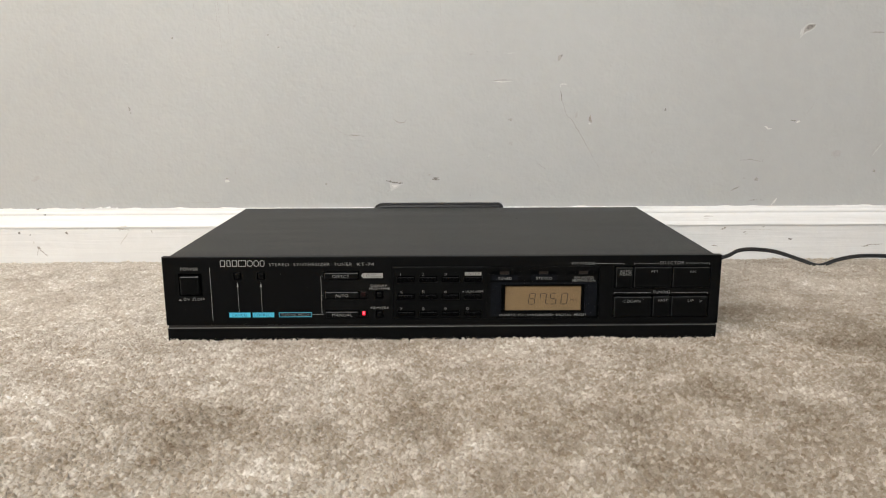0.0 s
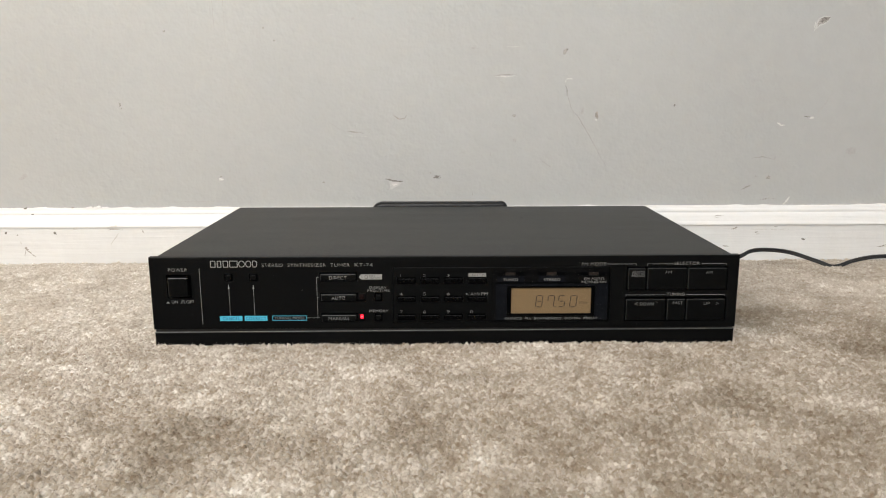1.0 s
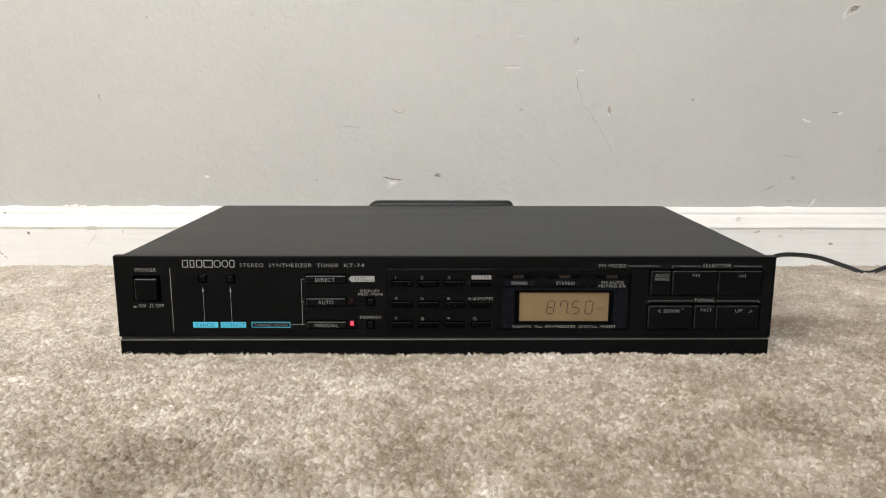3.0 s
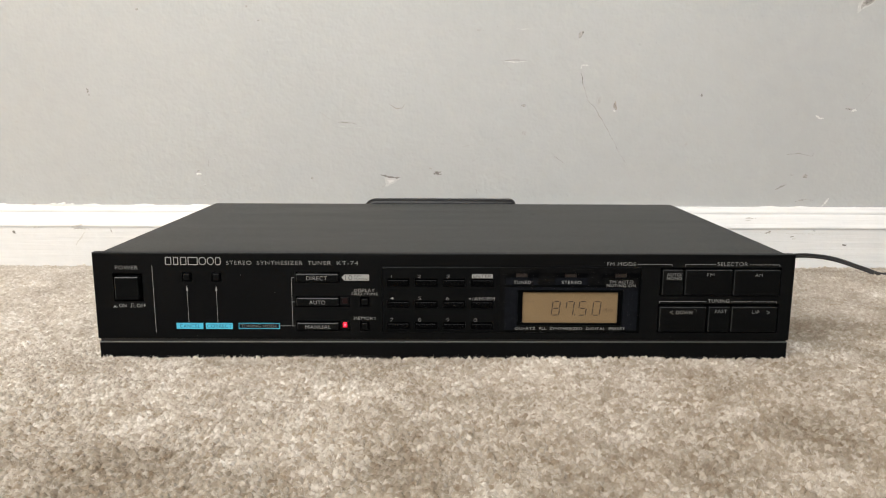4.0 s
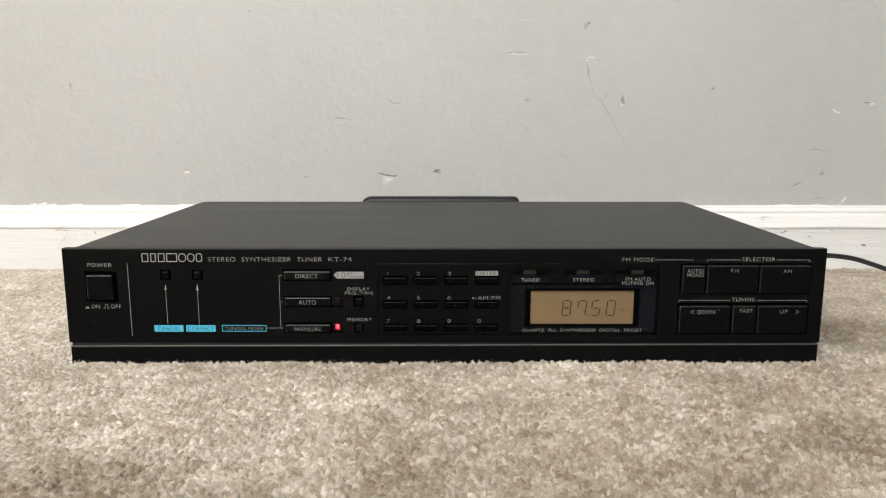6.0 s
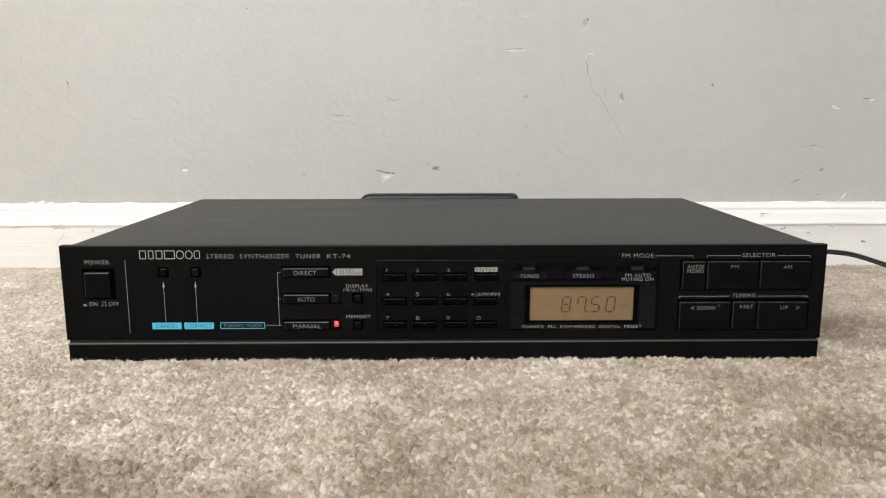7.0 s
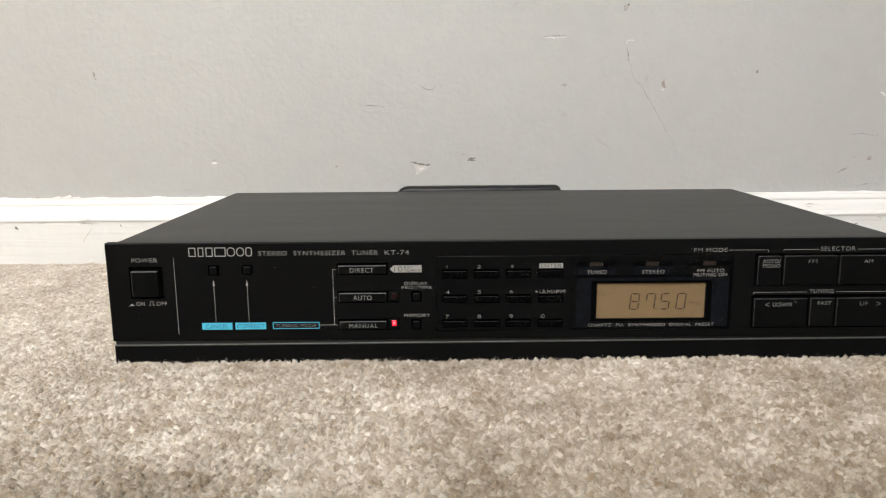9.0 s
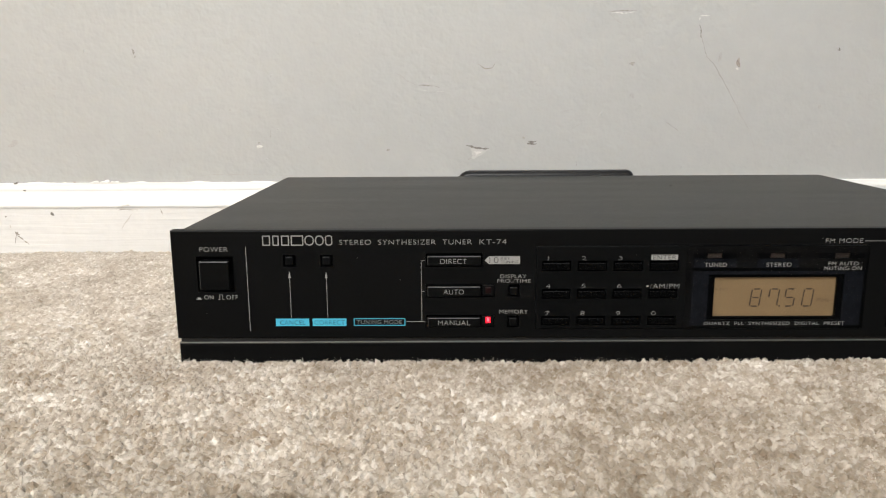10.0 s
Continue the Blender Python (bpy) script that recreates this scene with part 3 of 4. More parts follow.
badge.faces.new([badge.verts.new((x / 1000, -0.0001, z / 1000)) for x, z in ((-64.3, 50.6), (-62.3, 48.6), (-46.9, 48.6), (-46.9, 52.6), (-62.3, 52.6))])
part("printed_label", badge, BADGE, tuner, "silver printed arrow label")
lettering("10", -62.1, -57.4, 49.1, 52.1, 0.14, INK, stroke=0.36)
lettering("KEY", -56.4, -51.7, 50.85, 52.1, 0.14, INK, stroke=0.36)
lettering("TUNING", -56.4, -47.5, 49.05, 50.35, 0.14, INK, stroke=0.36)
lettering("DISPLAY", -56.5, -43.6, 41.4, 43.3)
lettering("FRQ./TIME", -58.0, -41.4, 38.8, 40.8)
lettering("MEMORY", -56.9, -42.5, 23.1, 25.1)
for digit, x0, x1, z0, z1 in (("1", -33.35, -32.45, 50.5, 52.5), ("2", -16.6, -14.0, 50.5, 52.5), ("3", 1.4, 3.8, 50.5, 52.5), ("4", -33.9, -31.5, 36.2, 38.4),
                              ("5", -16.4, -14.0, 36.2, 38.4), ("6", 1.4, 3.8, 36.2, 38.4), ("7", -34.0, -31.7, 22.1, 24.3), ("8", -16.4, -14.1, 22.1, 24.3),
                              ("9", 1.3, 3.7, 22.1, 24.3), ("0", 18.9, 21.4, 22.1, 24.3)):
    lettering(digit, x0, x1, z0, z1, 0.3)
slab("printed_label", 17.8, 30.8, 50.4, 53.1, 0.28, BADGE, label="silver printed label")
lettering("ENTER", 18.6, 30.0, 50.7, 52.8, 0.32, INK, stroke=0.36)
lettering("/AM/PM", 17.7, 32.3, 35.9, 38.3, 0.3)
slab("printed_mark", 16.0, 17.0, 36.7, 37.6, 0.3, PRINT)
lettering("TUNED", 43.9, 54.8, 47.0, 49.0, 0.85)
lettering("STEREO", 74.1, 86.5, 47.0, 49.0, 0.85)
lettering("FM AUTO", 104.4, 119.1, 47.5, 49.4, 0.85)
lettering("MUTING ON", 102.5, 120.8, 45.1, 47.0, 0.85)
lettering("QUARTZ  PLL  SYNTHESIZED  DIGITAL  PRESET", 45.3, 115.2, 16.8, 18.8, 0.85)
lettering("FM MODE", 102.3, 120.5, 58.6, 60.9)
rule([(121.6, 59.6), (143.0, 59.6), (143.0, 58.5)], 0.23)
lettering("SELECTOR", 171.4, 190.5, 58.8, 61.1)
rule([(151.4, 58.4), (151.4, 59.6), (170.6, 59.6)], 0.23)
rule([(192.0, 59.6), (210.4, 59.6), (210.4, 58.4)], 0.23)
lettering("AUTO/", 139.7, 149.3, 52.4, 54.5, 1.56, PRINT_DIM)
lettering("MONO", 139.8, 149.2, 49.9, 52.0, 1.56, PRINT_DIM)
lettering("FM", 164.7, 169.4, 52.3, 54.3, 1.56, PRINT_DIM)
lettering("AM", 195.0, 199.8, 52.2, 54.2, 1.56, PRINT_DIM)
lettering("TUNING", 167.1, 180.6, 35.0, 37.3)
rule([(136.4, 34.5), (136.4, 35.7), (165.7, 35.7)], 0.23)
rule([(182.0, 35.7), (210.6, 35.7), (210.6, 34.5)], 0.23)
rule([(144.9, 30.1), (142.9, 29.05), (144.9, 28.0)], 0.23, 1.56, PRINT_DIM)
lettering("DOWN", 146.9, 157.1, 27.8, 30.2, 1.56, PRINT_DIM)
rule([(158.6, 31.0), (159.8, 30.0)], 0.23, 1.56, PRINT_DIM, "scratch_or_shade")
lettering("FAST", 171.5, 179.0, 28.7, 30.8, 1.56, PRINT_DIM)
lettering("UP", 194.8, 199.4, 28.1, 30.4, 1.56, PRINT_DIM)
rule([(204.0, 30.1), (206.2, 29.1), (204.0, 28.1)], 0.23, 1.56, PRINT_DIM)
lettering("FM", 49.9, 57.4, 33.6, 35.4, -2.5, SEGMENT_DIM, lcd)
lettering("MHz", 102.0, 108.0, 28.0, 30.5, -2.5, SEGMENT_DIM, lcd)


def seven_segment(x, z, w, h, on, slant=0.11):
    """One slanted seven-segment figure; segments a to g as letters."""
    t, g = 0.72, 0.16
    bars = {"a": ((t, h), (w - t, h)), "g": ((t, h / 2), (w - t, h / 2)), "d": ((t, 0), (w - t, 0)),
            "f": ((0, h / 2 + g), (0, h - g)), "b": ((w, h / 2 + g), (w, h - g)), "e": ((0, g), (0, h / 2 - g)), "c": ((w, g), (w, h / 2 - g))}
    bm = bmesh.new()
    for s in on:
        (xa, za), (xb, zb) = bars[s]
        d = Vector((xb - xa, zb - za)).normalized()
        n = Vector((-d.y, d.x)) * t / 2
        a, b = Vector((xa, za)), Vector((xb, zb))
        ring = (a - d * 0.1, a + d * t / 2 - n, b - d * t / 2 - n, b + d * 0.1, b - d * t / 2 + n, a + d * t / 2 + n)
        bm.faces.new([bm.verts.new(((x + p.x + slant * p.y) / 1000, 0.00255, (z + p.y) / 1000)) for p in ring])
    return part("display_digit", bm, SEGMENT, lcd, "dark liquid crystal figure")


seven_segment(68.6, 25.9, 4.7, 8.9, "abcdefg")
seven_segment(77.5, 25.9, 4.7, 8.9, "abcf")
seven_segment(85.6, 25.9, 4.7, 8.9, "acdfg")
seven_segment(94.5, 25.9, 4.7, 8.9, "abcdef")
part("display_point", box(*mm(83.2, 84.0), 0.0025, 0.0026, *mm(25.6, 26.4)), SEGMENT, lcd)


def antenna_loop():
    """The indoor loop aerial: a rounded rectangular ring of moulded plastic, standing at the back."""
    bm = bmesh.new()

    def outline(o, left=0.012, right=0.006):
        x0, x1, z0, z1 = -0.078 + o, 0.0705 - o, -0.004 + o, 0.0685 - o
        pts = []
        for cx, cz, r, a0 in ((x1, z1, right, 0), (x0, z1, left, 90), (x0, z0, left, 180), (x1, z0, right, 270)):
            r = max(r - o, 0.002)
            sx, sz = (1 if cx == x1 else -1), (1 if cz == z1 else -1)
            for k in range(6):
                a = radians(a0 + 90 * k / 5)
                pts.append((cx - sx * r + r * math.cos(a), cz - sz * r + r * math.sin(a)))
        return pts
    rings = []
    for o, y in ((0.0026, 0.2612), (0.0020, 0.2616), (0.0010, 0.2626), (0.0004, 0.2640), (0.0, 0.2658), (0.0, 0.2704), (0.0012, 0.2718), (0.009, 0.2718), (0.010, 0.2704), (0.010, 0.2626), (0.009, 0.2612)):
        rings.append([bm.verts.new((x, y, z)) for x, z in outline(o)])
    for a, b in zip(rings, rings[1:] + rings[:1]):
        for j in range(len(a)):
            bm.faces.new([a[j], a[(j + 1) % len(a)], b[(j + 1) % len(a)], b[j]]).smooth = True
    bmesh.ops.recalc_face_normals(bm, faces=bm.faces)
    return bm


part("loop_antenna", antenna_loop(), LOOP, tuner, "black plastic loop aerial at the back")
part("antenna_bracket", box(-0.012, 0.012, 0.2485, 0.264, 0.02, 0.034, 0.001), LOOP, tuner)
part("speck", box(0.0755, 0.0775, 0.177, 0.179, 0.0655, 0.0658, 0.0001), BLACK_RUN, tuner)


def dust(count, seed):
    """Pale flecks of dust and lint on the panel, the keys and the cover."""
    pick, bm = random.Random(seed), bmesh.new()
    for k in range(count):
        r = pick.uniform(0.00008, 0.00022)
        if k % 3:
            x, z = pick.uniform(-0.21, 0.21), pick.uniform(0.012, 0.065)
            corners = [(x + r * a, -0.00022, z + r * c) for a, c in ((-1, -0.6), (1, -0.8), (0.7, 0.9), (-0.8, 0.7))]
        else:
            x, y = pick.uniform(-0.21, 0.21), pick.uniform(0.012, 0.24)
            corners = [(x + 1.6 * r * a, y + 1.6 * r * c, 0.06565) for a, c in ((-1, -0.6), (1, -0.8), (0.7, 0.9), (-0.8, 0.7))]
        bm.faces.new([bm.verts.new(c) for c in corners])
    return bm


tagged(part("dust", dust(26, 5), DUST, tuner, "pale flecks of dust"), "pale flecks of dust", kind="stuff")
cord = tagged(new("power_cord"), "black twin power cord running along the carpet by the wall", "power cord")
RUN = [(0.2, 0.252, 0.022), (0.25, 0.2575, 0.004), (0.29, 0.259, -0.001), (0.325, 0.262, 0.006), (0.341, 0.266, 0.012), (0.359, 0.268, 0.013),
       (0.385, 0.267, 0.01), (0.411, 0.259, 0.002), (0.428, 0.253, -0.003), (0.45, 0.258, 0.002), (0.472, 0.266, 0.004), (0.497, 0.272, 0.004),
       (0.547, 0.281, 0.0005), (0.62, 0.292, -0.003), (0.78, 0.302, -0.007), (1.1, 0.312, -0.0125)]
for lift in (-0.00105, 0.00105):
    part("strand", sweep([(x, y, z + lift) for x, y, z in RUN], 0.0013), RUBBER, cord)


# ---------------------------------------------------------------- marks on the wall and the baseboard
def blot(x, z, w, h, turn=0.0, mat=SCUFF_AND_SHADE, rough=0.35, y=NORTH, parent=wall_north, name="scuff_or_shade", lift=0.0):
    """An irregular patch of scuffed or missing paint, also used to paint shade at dents and chips; sizes in
    millimetres.
    """
    bm, n = bmesh.new(), 28
    c, s = math.cos(radians(turn)), math.sin(radians(turn))
    rim = []
    for k in range(n):
        a = 2 * math.pi * k / n
        r = 1 + rough * (0.9 * noise.noise((x * 0.37 + math.cos(a) * 1.2, z * 0.41 + math.sin(a) * 1.2, w)) + 0.5 * noise.noise((x + math.cos(a) * 4, z + math.sin(a) * 4, h)))
        u, v = r * w / 2 * math.cos(a), r * h / 2 * math.sin(a)
        rim.append(bm.verts.new(((x + u * c - v * s) / 1000, y - 0.00008, (z + u * s + v * c) / 1000)))
    mid = bm.verts.new((x / 1000, y - 0.00014 - lift / 1000, z / 1000))
    for k in range(n):
        bm.faces.new([rim[k], rim[(k + 1) % n], mid])
    return part(name, bm, mat, parent)


def scratch_or_shade(points, width, mat=SCUFF_AND_SHADE, y=NORTH, parent=wall_north, name="scratch_or_shade"):
    """A tapering, slightly wavering scratch through points, also used to paint shade and light at dents and chips;
    millimetres.
    """
    line = []
    for a, b in zip(points, points[1:]):
        steps = max(6, int((Vector(b) - Vector(a)).length))
        for k in range(steps):
            line.append(Vector(a).lerp(Vector(b), k / steps))
    line.append(Vector(points[-1]))
    bm, rows = bmesh.new(), []
    for k, p in enumerate(line):
        d = (line[min(k + 1, len(line) - 1)] - line[max(k - 1, 0)]).normalized()
        s = Vector((-d.y, d.x))
        t = k / (len(line) - 1)
        w = width / 2 * (0.25 + 0.75 * math.sin(math.pi * min(max(t, 0.03), 0.97))) * max(0.04, 0.75 + 1.3 * noise.noise((p.x * 0.55, p.y * 0.55, width)))
        q = p + s * 0.7 * noise.noise((p.x * 0.2, p.y * 0.2, 7))
        rows.append([bm.verts.new((v.x / 1000, y - 0.00009, v.y / 1000)) for v in (q - s * w, q + s * w)])
    for a, b in zip(rows, rows[1:]):
        bm.faces.new([a[0], b[0], b[1], a[1]])
    return part(name, bm, mat, parent)


def flake(points, mat, parent=wall_north, y=NORTH, name="chip"):
    """A flake of missing paint with a ragged border, millimetres; a later one lies over those before it."""
    flake.count += 1
    bm, rim = bmesh.new(), []
    for (xa, za), (xb, zb) in zip(points, points[1:] + points[:1]):
        for k in range(4):
            x, z = xa + (xb - xa) * k / 4, za + (zb - za) * k / 4
            rim.append(bm.verts.new(((x + 0.7 * noise.noise((x, z, 3))) / 1000, y - 0.00008 - 0.00002 * flake.count, (z + 0.7 * noise.noise((x, z, 9))) / 1000)))
    bm.faces.new(rim)
    return part(name, bm, mat, parent)


flake.count = 0


def dent(x, z, w, h, turn, depth):
    """A knock in the plaster: paint puckered up round a hollow, millimetres."""
    bm, rows, n = bmesh.new(), [], 36
    c, s = math.cos(radians(turn)), math.sin(radians(turn))
    for r, lift in ((1.25, 0.0), (1.1, 0.35), (0.92, 1.0), (0.72, 0.35), (0.5, 0.12), (0.2, 0.08)):
        row = []
        for k in range(n):
            a = 2 * math.pi * k / n
            q = r * (1 + 0.25 * noise.noise((x * 0.3 + math.cos(a), z * 0.3 + math.sin(a), w)))
            u, v = q * w / 2 * math.cos(a), q * h / 2 * math.sin(a)
            row.append(bm.verts.new(((x + u * c - v * s) / 1000, NORTH - 0.00003 - depth * lift / 1000, (z + u * s + v * c) / 1000)))
        rows.append(row)
    for p, q in zip(rows, rows[1:]):
        for k in range(n):
            bm.faces.new([p[k - 1], p[k], q[k], q[k - 1]]).smooth = True
    bm.faces.new(rows[-1])
    bmesh.ops.recalc_face_normals(bm, faces=bm.faces)
    return part("dent", bm, PAINT, wall_north)


blot(-377, 172, 2, 5, 12, SCUFF_AND_SHADE, 0.8)
blot(-376.6, 171, 1.2, 2.4, 0, DARK_SCUFF_AND_SHADE, 0.8)
blot(-375.5, 167.5, 1.2, 2.2, 0, SCUFF_AND_SHADE, 0.8)
dent(-104, 137.5, 28, 8, -3, 0.14)
# the dent's shaded upper edge and lit lower edge, painted as lines
scratch_or_shade([(-118, 140.5), (-104, 139.5), (-91, 138)], 1.5, SCUFF_AND_SHADE)
scratch_or_shade([(-114, 135.5), (-102, 134.2), (-88, 134)], 1.1, PALE)
scratch_or_shade([(-134, 152), (-126, 146), (-118, 141)], 0.9, FAINT)
# shadow at the lifted paint's upper edge, painted as a dark line
scratch_or_shade([(-68, 84.0), (-58, 81.6), (-47, 80.6)], 2.2, DARK_SCUFF_AND_SHADE)
flake([(-64, 81.2), (-56, 80.0), (-47.5, 79.4), (-53, 75.5), (-60, 71.5), (-65, 70.2), (-62, 74)], PALE)
flake([(-61, 78.5), (-53, 77.8), (-58, 74.6)], CHIP)
blot(-64, 71.5, 5, 2.0, 20, FAINT, 0.6)
blot(-6, 86, 9, 3.6, -3, DARK_SCUFF_AND_SHADE, 0.8)
blot(-14, 91, 3, 1.6, -20, SCUFF_AND_SHADE, 0.8)
blot(-264, 84, 5, 3.5, 0, CHIP, 0.6, name="chip", lift=0.6)
# painted shadow along the chip's upper edge
blot(-264, 87.5, 3, 1.4, 0, SCUFF_AND_SHADE, 0.6)
scratch_or_shade([(-253, 99), (-253, 92)], 0.9, SCUFF_AND_SHADE)
blot(-142, 80, 3, 2, 0, SCUFF_AND_SHADE, 0.7)
scratch_or_shade([(-58, 159), (-50, 154), (-44, 155), (-42, 159)], 1.1, RUST)
dent(37, 236, 9, 6, 10, 0.15)
# shade in this dent, put on as darker marks
blot(37, 235, 6, 3, 0, FAINT, 0.6)
scratch_or_shade([(33, 234), (42, 234.5)], 0.9, SCUFF_AND_SHADE)
scratch_or_shade([(75, 236), (92, 236.5)], 1.0, PALE)
# the scratch's shadow, painted as a darker line over the pale one
scratch_or_shade([(62, 204), (76, 205), (87, 204.5)], 1.1, SCUFF_AND_SHADE)
scratch_or_shade([(62, 203), (75, 202.8), (87, 203.4)], 1.3, CHIP)
# a dent, drawn only by its shade as two dark patches
blot(143, 231, 4, 7, -25, SCUFF_AND_SHADE, 0.7)
blot(145, 233, 2, 4, -25, DARK_SCUFF_AND_SHADE, 0.7)
scratch_or_shade([(144, 199.5), (153, 200)], 1.6, CHIP)
scratch_or_shade([(144.6, 199), (144.2, 196)], 1.2, CHIP)
scratch_or_shade([(145, 193), (148, 179), (153, 163), (160, 157), (176, 131), (188, 110), (197, 96)], 0.9, SCUFF_AND_SHADE)
scratch_or_shade([(145, 192), (147, 180)], 1.0, DARK_SCUFF_AND_SHADE)
scratch_or_shade([(197, 95), (205, 72)], 0.7, FAINT)
dent(165, 163, 5, 12, -10, 0.14)
blot(182, 158, 3.4, 8, 4, RUST, 0.8)
blot(182.5, 155.5, 1.8, 3.4, 0, SCUFF_AND_SHADE, 0.7)
blot(181.5, 152.5, 2.4, 2, 0, CHIP, 0.7, name="chip")
# shade in the tall dent, put on as a darker patch
blot(165, 163, 3, 10, -10, FAINT, 0.6)
blot(85, 158, 5, 3, 0, SCUFF_AND_SHADE, 0.8)
scratch_or_shade([(60, 205), (69, 196), (75, 193)], 0.8, FAINT)
blot(86, 129, 4, 5, 0, FAINT, 0.8)
scratch_or_shade([(118, 105), (131, 96)], 0.9, SCUFF_AND_SHADE)
scratch_or_shade([(20, 114), (32, 117)], 0.9, FAINT)
scratch_or_shade([(30, 98), (38, 103)], 0.9, FAINT)
scratch_or_shade([(36, 69), (36, 63)], 1.3, SCUFF_AND_SHADE)
blot(273, 169, 2.6, 2.6, 0, DARK_SCUFF_AND_SHADE, 0.7)
flake([(430, 253), (430.5, 261), (433, 266), (439, 269.5), (446, 269), (447.5, 266.5), (443, 261.5), (438, 259), (434, 258)], PALE)
flake([(432.5, 257.5), (433, 262), (435.5, 266.5), (440, 268.5), (447, 268), (445.5, 264.5), (440, 261), (436, 260.5)], SCUFF_AND_SHADE)
flake([(435.5, 263), (438, 266.8), (442, 267.8), (446.5, 267.5), (444, 265.5), (439, 262.5)], DARK_SCUFF_AND_SHADE)
scratch_or_shade([(434, 257), (438, 261.5), (438.5, 266.5)], 0.9, CHIP)
scratch_or_shade([(430, 253), (429.5, 258), (431, 264)], 0.9, CHIP)
blot(436.5, 154, 5, 2.4, 15, CHIP, 0.6, name="chip", lift=0.4)
scratch_or_shade([(427, 155.5), (434, 155.2)], 1.0, DARK_SCUFF_AND_SHADE)
blot(432, 155.5, 4, 1.2, -10, SCUFF_AND_SHADE, 0.7)
scratch_or_shade([(443, 160), (452, 172), (458, 185)], 0.9, FAINT)
scratch_or_shade([(396, 148.5), (400, 145.6), (405, 145.8)], 2.2, CHIP, name="chip")
scratch_or_shade([(359, 69), (371, 75)], 2.0, SCUFF_AND_SHADE)
blot(391, 84, 6, 3.5, 10, SCUFF_AND_SHADE, 0.8)
blot(376, 85, 4, 2.5, 0, FAINT, 0.8)
scratch_or_shade([(368, 107), (382, 108.5), (396, 105), (398, 109)], 1.0, SCUFF_AND_SHADE)
scratch_or_shade([(397, 130), (394, 112)], 0.7, FAINT)
scratch_or_shade([(394, 130), (404, 130)], 0.8, FAINT)
scratch_or_shade([(531, 112), (543, 128)], 1.8, PALE)
scratch_or_shade([(529, 113), (540, 128)], 1.2, FAINT)
scratch_or_shade([(512, 259), (530, 259)], 1.6, SCUFF_AND_SHADE)
blot(487, 115, 12, 10, 0, FAINT, 0.5)
blot(536, 94, 3, 4, 0, SCUFF_AND_SHADE, 0.7)
blot(-319, 255, 2.6, 2.2, 30, SCUFF_AND_SHADE, 0.7)
blot(-205, 258, 2.2, 1.8, 0, SCUFF_AND_SHADE, 0.7)
blot(-193, 244, 3, 1.6, 20, SCUFF_AND_SHADE, 0.7)
blot(-102, 268, 3, 4, -30, FAINT, 0.7)
scratch_or_shade([(-132, 272), (-124, 273)], 1.0, PALE)
for x, z0 in ((-291, 255), (-265, 255), (-250, 236), (-262, 240), (0, 262)):
    scratch_or_shade([(x - 2, 330), (x, 290), (x + 1, z0)], 0.8, FAINT)
blot(-499, 88, 13, 5, 25, FAINT, 0.7)
scratch_or_shade([(382, 56), (396, 59), (402, 58)], 1.2, SCUFF_AND_SHADE)
scratch_or_shade([(411, 51), (415, 55), (419, 61)], 2.2, CHIP)
scratch_or_shade([(-330, 56.5), (-300, 57.6), (-260, 57.2), (-230, 56)], 1.0, FAINT)
blot(-543, 172, 3, 4, 0, SCUFF_AND_SHADE, 0.6)
blot(-290, 118, 2.5, 1.5, 0, FAINT, 0.7)
blot(-455, 139, 5, 2, 0, FAINT, 0.7)
blot(260, 118, 3, 4, 0, FAINT, 0.7)
blot(375, 150, 3, 2, 0, FAINT, 0.7)

# lumps and drips under the paint
lumps = random.Random(21)
for k in range(70):
    blot(lumps.uniform(-560, 560), lumps.uniform(58, 300), lumps.uniform(1.5, 5), lumps.uniform(1.2, 3.5), lumps.uniform(0, 90), PAINT, 0.4, name="paint_lump", lift=lumps.uniform(0.1, 0.28))

B = dict(y=0.338, parent=baseboard)
blot(-520, 22.4, 3.4, 3, 20, DARK_SCUFF_AND_SHADE, 0.8, **B)
blot(-507, 20, 1.5, 1.5, 0, DARK_SCUFF_AND_SHADE, 0.7, **B)
blot(-462, 22.4, 3.2, 2.6, -20, DARK_SCUFF_AND_SHADE, 0.8, **B)
blot(-498, 3.5, 5, 3, -35, RUST, 0.8, **B)
scratch_or_shade([(-499, 2), (-494, -1), (-488, -7)], 1.2, RUST, **B)
scratch_or_shade([(-499, 2), (-501, -6)], 0.9, RUST, **B)
scratch_or_shade([(-504, 12), (-503, 9)], 1.4, BOARD_FAINT, **B)
scratch_or_shade([(-386, 22), (-392, 14), (-397, 8)], 1.5, BOARD_FAINT, **B)
scratch_or_shade([(-358, 26.5), (-356, 22)], 1.2, BOARD_SCUFF, **B)
scratch_or_shade([(-400, 26.3), (-390, 26.4), (-380, 26)], 0.9, BOARD_SCUFF, **B)
scratch_or_shade([(346, 23.6), (353, 25.4), (357, 26)], 2.2, BOARD_SCUFF, **B)
scratch_or_shade([(335, 24), (358, 23.2), (420, 23)], 0.7, BOARD_FAINT, **B)
blot(397, 27.6, 7, 2.8, -6, DARK_SCUFF_AND_SHADE, 0.7, **B)
scratch_or_shade([(325, 39.4), (330, 40), (336, 39.6)], 1.0, BOARD_SCUFF, y=0.3389, parent=baseboard)
scratch_or_shade([(324, 37.6), (330, 37.0)], 0.8, BOARD_FAINT, y=0.3384, parent=baseboard)
blot(378, 18, 4, 2.2, 20, CHIP, 0.7, **B)
blot(376, 20, 4, 1.2, 10, BOARD_SCUFF, 0.7, **B)
blot(433, 11, 5, 2, -10, DARK_SCUFF_AND_SHADE, 0.7, **B)
